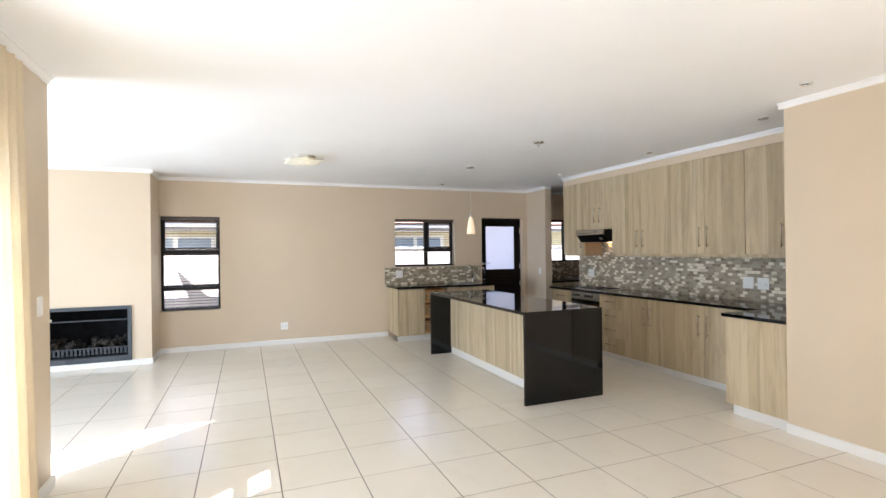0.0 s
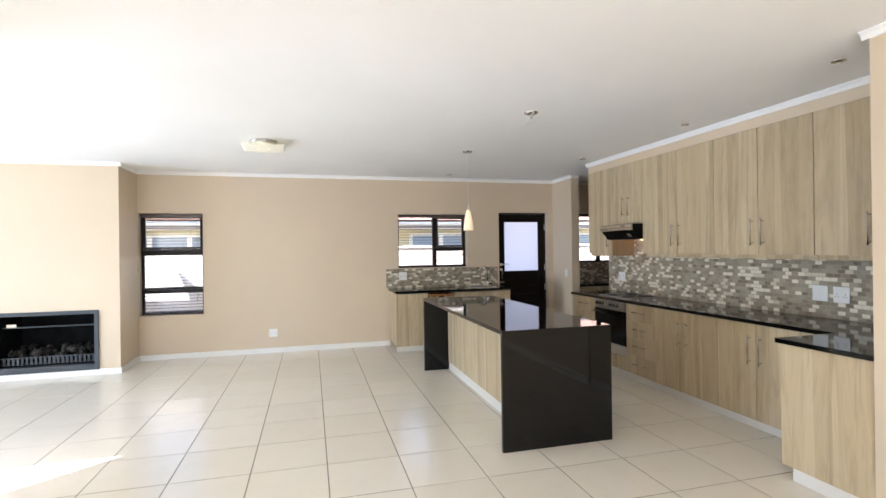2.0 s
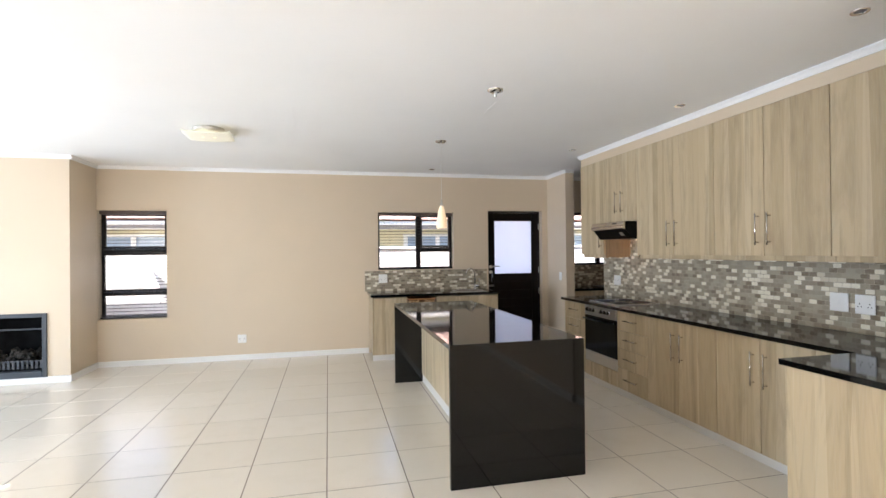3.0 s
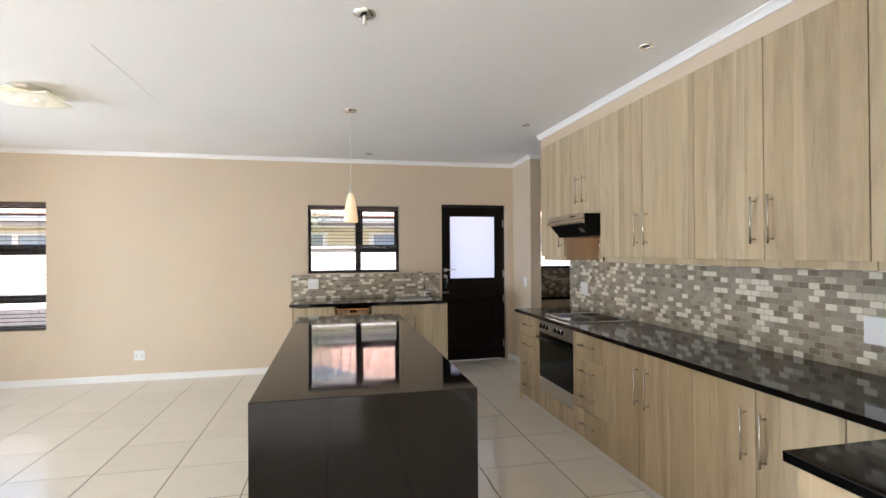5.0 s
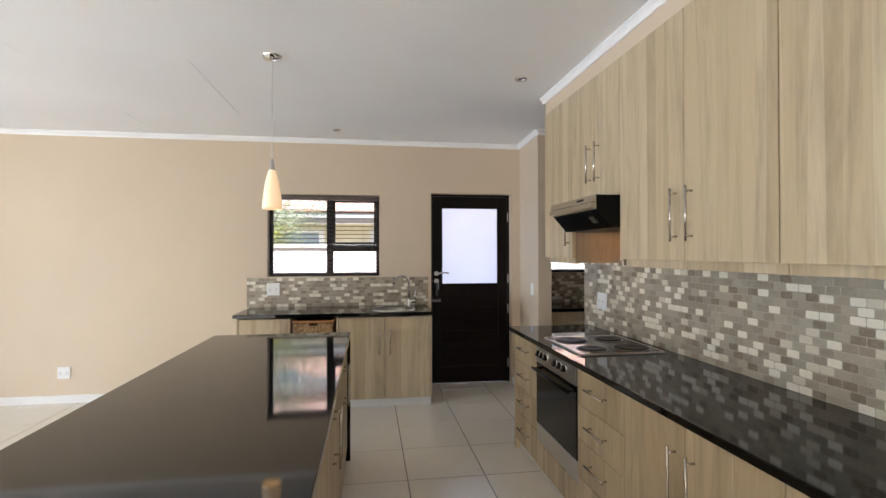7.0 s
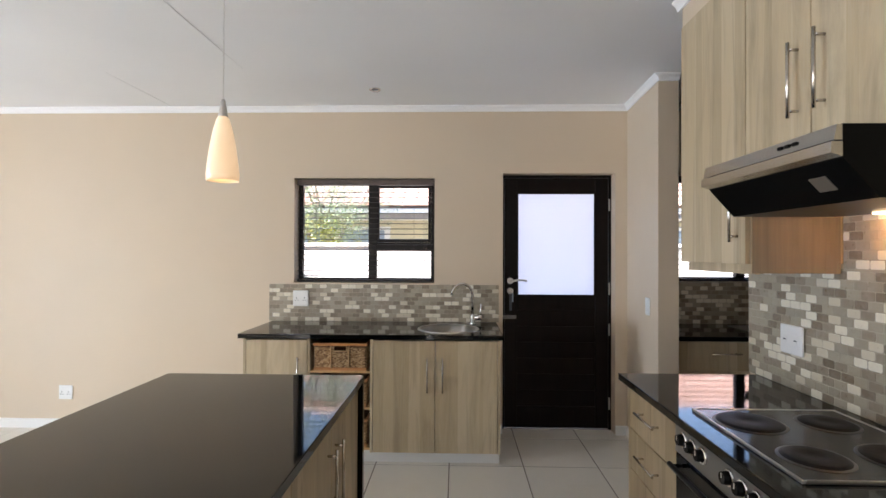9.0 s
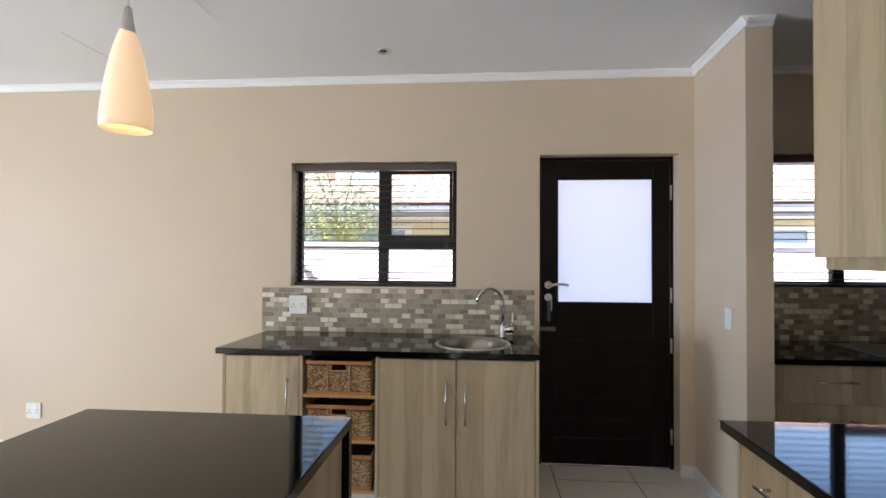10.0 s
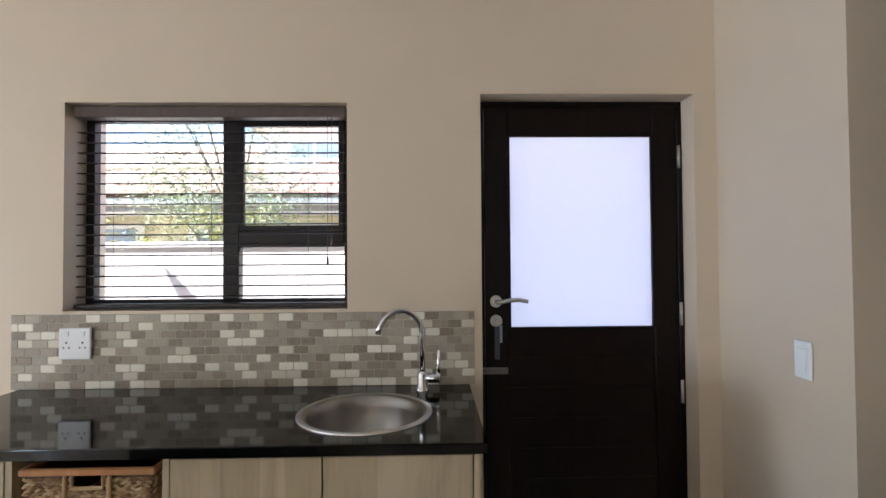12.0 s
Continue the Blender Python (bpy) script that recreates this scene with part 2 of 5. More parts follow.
M_OLIVE = leaves("olive_leaf", (0.12, 0.17, 0.09), (0.34, 0.40, 0.24))
M_SHRUB = leaves("yellow_green_leaf", (0.14, 0.20, 0.03), (0.42, 0.38, 0.05))


def terracotta():
    n = Nodes("terracotta_roof_tile", 0.8)
    rnd = n.t.nodes.new("ShaderNodeObjectInfo").outputs["Random"]
    isl = n.t.nodes.new("ShaderNodeNewGeometry").outputs["Random Per Island"]
    k = n.math("FRACT", n.math("ADD", rnd, isl))
    base = n.ramp(k, [(0.0, (0.40, 0.23, 0.17)), (0.5, (0.50, 0.31, 0.24)), (1.0, (0.57, 0.38, 0.31))])
    n.color(n.mix(base, (0.42, 0.33, 0.28), n.ramp(n.noise(n.world(), 4, 5), [(0.45, (0, 0, 0)), (0.75, (0.6, 0.6, 0.6))])))
    n.bump(n.noise(n.world(), 60), 0.3, 0.003)
    return n.mat


M_ROOF = terracotta()


def clear_glass():
    n = Nodes("clear_window_glass")
    out = n.t.nodes["Material Output"]
    tr = n.add("ShaderNodeBsdfTransparent")
    gl = n.add("ShaderNodeBsdfGlossy", Roughness=0.01)
    fr = n.add("ShaderNodeFresnel", IOR=1.45)
    mx = n.t.nodes.new("ShaderNodeMixShader")
    n.link(fr.outputs[0], mx.inputs[0])
    n.link(tr.outputs[0], mx.inputs[1])
    n.link(gl.outputs[0], mx.inputs[2])
    n.link(mx.outputs[0], out.inputs[0])
    return n.mat


def frosted_glass():
    n = Nodes("frosted_glass")
    out = n.t.nodes["Material Output"]
    tl = n.add("ShaderNodeBsdfTranslucent", Color=(0.83, 0.84, 0.88, 1))
    df = n.add("ShaderNodeBsdfPrincipled", Roughness=0.35)
    df.inputs["Base Color"].default_value = (0.75, 0.77, 0.8, 1)
    mx = n.t.nodes.new("ShaderNodeMixShader")
    mx.inputs[0].default_value = 0.12
    n.link(tl.outputs[0], mx.inputs[1])
    n.link(df.outputs[0], mx.inputs[2])
    n.link(mx.outputs[0], out.inputs[0])
    return n.mat


def cloth():
    n = Nodes("cream_curtain_cloth")
    out = n.t.nodes["Material Output"]
    co = n.world()
    c = n.ramp(n.noise(co, 240), [(0.3, (0.66, 0.56, 0.40)), (0.7, (0.75, 0.65, 0.48))])
    tl = n.add("ShaderNodeBsdfTranslucent")
    df = n.add("ShaderNodeBsdfDiffuse")
    n.link(c, tl.inputs[0])
    n.link(c, df.inputs[0])
    mx = n.t.nodes.new("ShaderNodeMixShader")
    mx.inputs[0].default_value = 0.80
    n.link(tl.outputs[0], mx.inputs[1])
    n.link(df.outputs[0], mx.inputs[2])
    n.link(mx.outputs[0], out.inputs[0])
    return n.mat


def glowing(name, base, glow, strength):
    n = Nodes(name, 0.3, 0.0, base)
    n.set(Emission_Color=(*glow, 1), Emission_Strength=strength)
    return n.mat


M_GLASS, M_FROST, M_CLOTH = clear_glass(), frosted_glass(), cloth()
M_OVENGLASS = Nodes("black_oven_glass", 0.08, 0.0, (0.002, 0.002, 0.0025)).set(IOR=1.28).mat
M_SHADE = glowing("opal_glass_shade", (0.85, 0.78, 0.62), (1.0, 0.60, 0.28), 0.065)
M_BULB = glowing("lit_bulb", (0.9, 0.85, 0.7), (1.0, 0.66, 0.32), 0.8)
M_LAMPGLASS = glowing("frosted_lamp_glass", (0.70, 0.72, 0.66), (1.0, 0.90, 0.60), 0.035)
M_HOUSEGLASS = Nodes("blue_house_window", 0.1, 0.0, (0.30, 0.37, 0.45)).mat
M_STONECOPING = paint("grey_fascia", (0.30, 0.27, 0.26), 0.6, 0.04, 0.1)

# ---------- building helpers ----------
def box(bm, x0, x1, y0, y1, z0, z1, bevel=0.0, seg=1):
    """A box with optional rounded edges, added to bm."""
    vs = [bm.verts.new((x, y, z)) for x in (x0, x1) for y in (y0, y1) for z in (z0, z1)]
    fs = [bm.faces.new([vs[i] for i in f]) for f in ((0, 1, 3, 2), (4, 6, 7, 5), (0, 4, 5, 1), (2, 3, 7, 6), (0, 2, 6, 4), (1, 5, 7, 3))]
    if bevel:
        es = {e for f in fs for e in f.edges}
        bmesh.ops.bevel(bm, geom=list(es), offset=bevel, segments=seg, affect="EDGES", profile=0.5)
    return bm


def bx(*a, **k):
    return box(bmesh.new(), *a, **k)


def tube(bm, pts, r, seg=10, caps=True):
    """A round bar through pts; r is a number or one radius for each point."""
    pts = [Vector(p) for p in pts]
    rs = r if isinstance(r, (list, tuple)) else [r] * len(pts)
    rings, side = [], None
    for i, p in enumerate(pts):
        d = (pts[min(i + 1, len(pts) - 1)] - pts[max(i - 1, 0)]).normalized()
        if side is None:
            side = d.orthogonal().normalized()
        side = (side - d * side.dot(d)).normalized()
        up = d.cross(side)
        rings.append([bm.verts.new(p + (side * math.cos(a) + up * math.sin(a)) * rs[i]) for a in [2 * math.pi * k / seg for k in range(seg)]])
    for a, b in zip(rings, rings[1:]):
        for k in range(seg):
            bm.faces.new((a[k], a[(k + 1) % seg], b[(k + 1) % seg], b[k])).smooth = True
    if caps:
        bm.faces.new(rings[0][::-1])
        bm.faces.new(rings[-1])
    return bm


def lathe(bm, prof, cx, cy, seg=32, close=False):
    """A turned shape about an upright axis from (radius, height) pairs."""
    rings = [[bm.verts.new((cx + r * math.cos(2 * math.pi * k / seg), cy + r * math.sin(2 * math.pi * k / seg), z)) for k in range(seg)] for r, z in prof]
    for a, b in zip(rings, rings[1:]):
        for k in range(seg):
            bm.faces.new((a[k], a[(k + 1) % seg], b[(k + 1) % seg], b[k])).smooth = True
    if close:
        bm.faces.new(rings[0][::-1])
        bm.faces.new(rings[-1])
    return bm


def prism(bm, prof, axis, a0, a1):
    """Extrudes a closed outline along x ('x': outline in y, z) or y ('y': outline in x, z)."""
    def at(p, a):
        return (a, p[0], p[1]) if axis == "x" else (p[0], a, p[1])
    lo, hi = [bm.verts.new(at(p, a0)) for p in prof], [bm.verts.new(at(p, a1)) for p in prof]
    n = len(prof)
    for k in range(n):
        bm.faces.new((lo[k], lo[(k + 1) % n], hi[(k + 1) % n], hi[k]))
    bm.faces.new(lo[::-1])
    bm.faces.new(hi)
    return bm


def mesh_of(name, bm, material):
    bmesh.ops.recalc_face_normals(bm, faces=bm.faces)
    me = bpy.data.meshes.new(name)
    bm.to_mesh(me)
    bm.free()
    me.materials.append(material)
    return me


def part(name, bm, material, parent=None, label=""):
    ob = new(name, mesh_of(name, bm, material))
    if parent is not None:
        ob.parent = parent
    return tagged(ob, label)


def thing(name, label, category, group="", at=(0, 0, 0)):
    ob = new(name)
    ob.empty_display_size = 0.1
    ob.location = at
    return tagged(ob, label, category, group)


def struct(name, bm, material, label="", category=""):
    return tagged(part(name, bm, material), label or name.replace("_", " "), category or name.split("_")[0], kind="structure")


# ---------- plan ----------
CEIL = 2.662
Y_BACK, Y_FRONT, X_LEFT, X_REC, X_NEAR, X_KIT = 8.25, -2.0, -1.385, -6.2, 3.86, 5.02
Y_REC, Y_CHIM, X_CHIM = 3.70, 7.556, -1.41
Y_ALC = 2.452
TH, TN = 0.22, 0.26


def wall_x(name, y0, y1, x0, x1, holes, label):
    """A wall along x between y0 and y1 with holes (x0, x1, z0, z1)."""
    bm = bmesh.new()
    cur = x0
    for a, b, lo, hi in sorted(holes):
        if a > cur:
            box(bm, cur, a, y0, y1, -0.06, CEIL + 0.08)
        if lo > 0:
            box(bm, a, b, y0, y1, -0.06, lo)
        box(bm, a, b, y0, y1, hi, CEIL + 0.08)
        cur = b
    if cur < x1:
        box(bm, cur, x1, y0, y1, -0.06, CEIL + 0.08)
    bmesh.ops.remove_doubles(bm, verts=bm.verts, dist=1e-5)
    return struct(name, bm, M_WALL, label, "wall")


def wall_y(name, x0, x1, y0, y1, holes, label):
    bm = bmesh.new()
    cur = y0
    for a, b, lo, hi in sorted(holes):
        if a > cur:
            box(bm, x0, x1, cur, a, -0.06, CEIL + 0.08)
        if lo > 0:
            box(bm, x0, x1, a, b, -0.06, lo)
        box(bm, x0, x1, a, b, hi, CEIL + 0.08)
        cur = b
    if cur < y1:
        box(bm, x0, x1, cur, y1, -0.06, CEIL + 0.08)
    return struct(name, bm, M_WALL, label, "wall")


W1 = (-1.405, -0.575, 0.625, 2.072)
W2 = (2.275, 3.432, 1.215, 2.075)
W3 = (5.30, 6.62, 1.235, 2.10)
DOOR = (3.99, 4.896, 0.0, 2.112)
wall_x("wall_north", Y_BACK, Y_BACK + TN, -1.41, 7.2, [W1, W2, DOOR, W3], "beige painted plaster wall with windows and a back door")
wall_y("wall_west", X_LEFT - TH, X_LEFT, Y_FRONT, Y_REC - TH, [(1.9, 2.95, 0.0, 2.2)], "beige painted wall with a wide patio opening")
wall_x("wall_recess_south", Y_REC - TH, Y_REC, X_REC - TH, X_LEFT, [(-2.62, -1.63, 0.0, 2.06)], "beige painted wall of the fireplace recess")
wall_y("wall_recess_west", X_REC - TH, X_REC, Y_REC, Y_CHIM, [], "beige painted recess end wall")
wall_y("wall_east", X_NEAR, X_NEAR + TH, Y_FRONT, Y_ALC, [], "beige painted wall beside the kitchen")
wall_x("wall_alcove", Y_ALC - TH, Y_ALC, X_NEAR + TH, X_KIT + 0.15, [], "beige painted kitchen end wall")
wall_y("wall_kitchen", X_KIT, X_KIT + 0.15, Y_ALC, 6.635, [], "beige painted wall behind the kitchen units")
def splayed(ob):
    """Turns a straight piece of the stub wall into its slightly splayed line."""
    for v in ob.data.vertices:
        if v.co.x < 5.05:
            v.co.x += 0.035 * max(0.0, v.co.y - 7.55) / (Y_BACK - 7.55)


splayed(wall_y("wall_pier", 4.957, 5.092, 7.55, Y_BACK, [], "beige painted stub wall beside the back door"))
wall_x("wall_south", Y_FRONT - TH, Y_FRONT, X_LEFT - TH, X_NEAR + TH, [], "beige painted end wall")
wall_y("wall_scullery_east", 7.0, 7.2, 4.4, Y_BACK, [], "beige painted scullery wall")
wall_x("wall_scullery_south", 4.2, 4.4, X_KIT + 0.15, 7.2, [], "beige painted scullery end wall")

# the chimney breast with its firebox opening
FP = (-2.757, -1.644, 0.072, 0.812)
bm = bmesh.new()
for a in ((X_REC - TH, FP[0] + 0.03, Y_CHIM, Y_BACK + TN, -0.06, CEIL + 0.08), (FP[1] - 0.03, X_CHIM, Y_CHIM, Y_BACK + TN, -0.06, CEIL + 0.08),
          (FP[0] + 0.03, FP[1] - 0.03, Y_CHIM, Y_BACK + TN, FP[3] - 0.03, CEIL + 0.08), (FP[0] + 0.03, FP[1] - 0.03, Y_CHIM, Y_BACK + TN, -0.06, FP[2] + 0.03),
          (FP[0] + 0.03, FP[1] - 0.03, 8.15, Y_BACK + TN, FP[2] + 0.03, FP[3] - 0.03)):
    box(bm, *a)
struct("wall_chimney", bm, M_WALL, "beige painted chimney breast with a recessed fireplace", "wall")

# ceiling with fine board joints, and the roof above
bm = bmesh.new()
box(bm, X_LEFT - TH, 7.2, Y_FRONT - TH, Y_BACK + TN, CEIL, CEIL + 0.06)
box(bm, X_REC - TH, X_LEFT - TH, Y_REC - TH, Y_BACK + TN, CEIL, CEIL + 0.06)
for x0, x1, y0, y1 in ((1.262, 1.266, 5.0, 6.2), (1.262, 1.266, 7.45, 8.2), (2.208, 2.212, 6.2, 7.4), (2.858, 2.861, 4.4, 5.0)):
    box(bm, x0, x1, y0, y1, CEIL - 0.0026, CEIL + 0.002)
struct("ceiling", bm, M_CEIL, "smooth white painted plasterboard ceiling with faint joints", "ceiling")
bm = bmesh.new()
box(bm, X_LEFT - TH - 0.1, 7.35, Y_FRONT - TH - 0.2, Y_BACK + TN + 0.70, CEIL + 0.09, CEIL + 0.25)
box(bm, X_REC - TH - 0.1, X_LEFT - TH - 0.1, Y_REC - TH - 0.1, Y_BACK + TN + 0.70, CEIL + 0.09, CEIL + 0.25)
roof = struct("roof", bm, M_STONECOPING, "flat grey roof slab over the house", "roof")
EAVE, ZE = Y_BACK + TN + 0.70, CEIL + 0.25


def eave_shade_wedge(x0, x1, xt, reach):
    """Unseen tapered wedge added at the roof edge, pointing outward, for its shadow spike."""
    bm = bmesh.new()
    lo = [bm.verts.new((x, y, ZE - 0.05)) for x, y in ((x0, EAVE), (x1, EAVE), (xt, EAVE + reach))]
    hi = [bm.verts.new((x, y, ZE - 0.004)) for x, y in ((x0, EAVE), (x1, EAVE), (xt, EAVE + reach))]
    for k in range(3):
        bm.faces.new((lo[k], lo[(k + 1) % 3], hi[(k + 1) % 3], hi[k]))
    bm.faces.new(lo[::-1])
    bm.faces.new(hi)
    return part("eave_shade_wedge", bm, M_STONECOPING, roof)


# placed so that their shadows fall as spikes on the garden wall
eave_shade_wedge(-2.80, -2.46, -2.64, 0.31)
eave_shade_wedge(0.28, 0.66, 0.42, 0.42)


# cornice: a small coved moulding; profile in (out from the wall, down from the ceiling)
def cornice_profile(s):
    return [(0.0, 0.0), (0.034 * s, 0.0), (0.034 * s, -0.008), (0.027 * s, -0.013), (0.017 * s, -0.023), (0.011 * s, -0.036), (0.01 * s, -0.046), (0.0, -0.046)]


def cornice(axis, wall, sign, a0, a1):
    prof = [(wall + p * sign, CEIL + q) for p, q in cornice_profile(1.0)]
    bm = prism(bmesh.new(), prof, axis, a0, a1)
    return struct("cornice", bm, M_CORNICE, "white coved plaster cornice under the ceiling", "cornice")


cornice("x", Y_BACK, -1, X_CHIM, 4.99)
cornice("x", Y_CHIM, -1, X_REC, X_CHIM + 0.034)
cornice("y", X_CHIM, 1, Y_CHIM - 0.002, Y_BACK)
splayed(cornice("y", 4.957, -1, 7.55 - 0.034, Y_BACK))
cornice("x", 7.55, -1, 4.957 - 0.002, 5.092)
cornice("y", X_LEFT, 1, Y_FRONT, Y_REC)
cornice("x", Y_REC, 1, X_REC, X_LEFT)
cornice("y", X_NEAR, -1, Y_FRONT, Y_ALC + 0.034)
cornice("x", Y_ALC, 1, X_NEAR - 0.002, 4.68)
cornice("x", Y_FRONT, 1, X_LEFT, X_NEAR)
cornice("x", Y_BACK, -1, 5.092, 7.0)


def skirting(axis, wall, sign, a0, a1):
    prof = [(wall, 0.0), (wall + 0.016 * sign, 0.0), (wall + 0.016 * sign, 0.066), (wall + 0.010 * sign, 0.075), (wall, 0.075)]
    bm = prism(bmesh.new(), prof, axis, a0, a1)
    return struct("baseboard", bm, M_TRIM, "white painted skirting board", "baseboard")


skirting("x", Y_BACK, -1, X_CHIM + 0.016, 2.125)
skirting("x", Y_BACK, -1, 3.925, 3.988)
skirting("x", Y_BACK, -1, 4.898, 4.975)
skirting("x", Y_CHIM, -1, X_REC, X_CHIM + 0.016)
skirting("y", X_CHIM, 1, Y_CHIM, Y_BACK)
splayed(skirting("y", 4.957, -1, 7.55, Y_BACK))
skirting("x", 7.55, -1, 4.941, 5.092)
skirting("y", X_NEAR, -1, Y_FRONT, Y_ALC)
skirting("y", X_LEFT, 1, 2.97, Y_REC)
skirting("y", X_LEFT, 1, Y_FRONT, 1.88)
skirting("x", Y_REC, 1, -1.61, X_LEFT + 0.016)

# the bulkhead above the wall cabinets
struct("bulkhead", bx(4.675, X_KIT, Y_ALC, 6.575, 2.527, CEIL + 0.01), M_WALL, "beige painted bulkhead strip above the cabinets", "wall")
cornice("y", 4.675, -1, Y_ALC, 6.575 + 0.034)
cornice("x", 6.575, 1, 4.673, X_KIT)

# ---------- windows, blinds and doors ----------
def bar(bm, x0, x1, z0, z1, y0=8.380, y1=8.424):
    return box(bm, x0, x1, y0, y1, z0, z1, 0.003)


def pane(x0, x1, z0, z1, parent, y=8.402):
    p = part("pane", bx(x0, x1, y, y + 0.004, z0, z1), M_GLASS, parent, "clear glass pane")
    p.visible_shadow = False
    return p


def window(name, hole, mullion, transoms, label):
    """A bronze frame set back in the opening; mullion: (x0, x1) or None; transoms: rows of (x0, x1, z0, z1)."""
    x0, x1, z0, z1 = hole
    w = tagged(new(name), label, "window", kind="structure")
    bm = bmesh.new()
    for a in ((x0, x0 + 0.035, z0, z1), (x1 - 0.035, x1, z0, z1), (x0 + 0.035, x1 - 0.035, z0, z0 + 0.035), (x0 + 0.035, x1 - 0.035, z1 - 0.045, z1)):
        bar(bm, *a)
    part("window_frame", bm, M_BRONZE, w, "dark bronze aluminium frame")
    if mullion:
        part("mullion", bar(bmesh.new(), *mullion, z0 + 0.035, z1 - 0.045, 8.376, 8.428), M_BRONZE, w)
    for t in transoms:
        part("transom", bar(bmesh.new(), *t, 8.374, 8.422), M_BRONZE, w)
    return w


def sash(w, x0, x1, z0, z1):
    """An opening light: its own thin frame and a pane."""
    s = part("sash", bmesh.new(), M_BRONZE, w)
    bm = bmesh.new()
    for a in ((x0, x0 + 0.022, z0, z1), (x1 - 0.022, x1, z0, z1), (x0 + 0.022, x1 - 0.022, z0, z0 + 0.022), (x0 + 0.022, x1 - 0.022, z1 - 0.022, z1)):
        box(bm, a[0], a[1], 8.368, 8.392, a[2], a[3], 0.002)
    bm.to_mesh(s.data)
    bm.free()
    pane(x0 + 0.02, x1 - 0.02, z0 + 0.02, z1 - 0.02, s, 8.380)
    return s


def blind(x0, x1, z0, z1, y=8.312, pitch=0.0435, tilt=0.09):
    b = thing("venetian_blind", "brown slatted venetian blind, open, hung in the window reveal", "blind", "window blinds")
    part("headrail", bx(x0, x1, y - 0.028, y + 0.028, z1 - 0.052, z1 - 0.004, bevel=0.003), M_RAIL, b, "taupe blind headrail")
    part("bottom_rail", bx(x0, x1, y - 0.022, y + 0.022, z0 + 0.006, z0 + 0.024, bevel=0.003), M_BLIND, b)
    n = int((z1 - z0 - 0.10) / pitch)
    me = None
    for k in range(n):
        z = z0 + 0.055 + k * pitch
        if me is None:
            bm = bmesh.new()
            ring = []
            for i in range(5):
                u = -0.0125 + 0.00625 * i
                ring.append((u, -0.0016 * (u / 0.0125) ** 2 * 1.6 + u * math.tan(tilt)))
            prof = [(u, q + 0.0016) for u, q in ring] + [(u, q - 0.0016) for u, q in ring[::-1]]
            prism(bm, prof, "x", x0 + 0.004, x1 - 0.004)
            me = mesh_of("slat", bm, M_BLIND)
        s = new("slat", me)
        s.parent = b
        s.location = (0, y, z)
    for x in (x0 + 0.16, (x0 + x1) / 2, x1 - 0.16):
        part("cord", tube(bmesh.new(), [(x, y - 0.0145, z0 + 0.02), (x, y - 0.0145, z1 - 0.05)], 0.0011, 5), M_RAIL, b)
    for dx in (0.0, 0.018):
        zend = z0 + 0.22 + dx * 4
        c = part("pull_cord", tube(bmesh.new(), [(x1 - 0.075 + dx, y - 0.032, z1 - 0.05), (x1 - 0.075 + dx, y - 0.033, zend)], 0.0013, 5), M_RAIL, b, "thin pull cord")
        part("tassel", lathe(bmesh.new(), [(0.002, zend), (0.005, zend - 0.012), (0.006, zend - 0.032), (0.003, zend - 0.036)], x1 - 0.075 + dx, y - 0.033, 8, True), M_RAIL, c)
    for x in (x0 + 0.17, x1 - 0.17):
        part("bracket", bx(x - 0.012, x + 0.012, y - 0.03, y + 0.02, z1 - 0.0045, z1 - 0.0005), M_STEEL, b)
    return b


w = window("window_1", W1, None, [(W1[0] + 0.035, W1[1] - 0.035, 1.472, 1.565), (W1[0] + 0.035, W1[1] - 0.035, 0.925, 1.012)], "tall dark bronze aluminium window of three lights")
sash(w, W1[0] + 0.036, W1[1] - 0.036, 1.566, 2.026)
pane(W1[0] + 0.03, W1[1] - 0.03, 1.008, 1.476, w)
pane(W1[0] + 0.03, W1[1] - 0.03, 0.655, 0.930, w)
blind(W1[0] + 0.012, W1[1] - 0.012, W1[2], W1[3])
w = window("window_2", W2, (2.868, 2.938), [(2.938, W2[1] - 0.035, 1.476, 1.548)], "dark bronze aluminium window above the sink")
pane(W2[0] + 0.03, 2.872, W2[2] + 0.03, W2[3] - 0.04, w)
sash(w, 2.939, W2[1] - 0.036, 1.549, W2[3] - 0.046)
pane(2.934, W2[1] - 0.03, W2[2] + 0.03, 1.480, w)
blind(W2[0] + 0.012, W2[1] - 0.012, W2[2], W2[3])
w = window("window_3", W3, (5.93, 6.0), [(6.0, W3[1] - 0.035, 1.476, 1.548)], "dark bronze aluminium window in the scullery")
pane(W3[0] + 0.03, 5.934, W3[2] + 0.03, W3[3] - 0.04, w)
pane(5.996, W3[1] - 0.03, 1.54, W3[3] - 0.04, w)
pane(5.996, W3[1] - 0.03, W3[2] + 0.03, 1.480, w)
blind(W3[0] + 0.012, W3[1] - 0.012, W3[2], W3[3])

# the back door: dark frame, leaf with a frosted light above boarded panels
d = tagged(new("door_1"), "dark stained wooden back door with a large frosted glass light, closed", "door", kind="structure")
bm = bmesh.new()
box(bm, DOOR[0], DOOR[0] + 0.022, 8.352, 8.44, 0.0, DOOR[3], 0.002)
box(bm, DOOR[1] - 0.022, DOOR[1], 8.352, 8.44, 0.0, DOOR[3], 0.002)
box(bm, DOOR[0] + 0.022, DOOR[1] - 0.022, 8.352, 8.44, DOOR[3] - 0.022, DOOR[3], 0.002)
part("door_frame", bm, M_DOOR, d)
GX0, GX1, GZ0, GZ1 = 4.118, 4.766, 1.108, 1.966
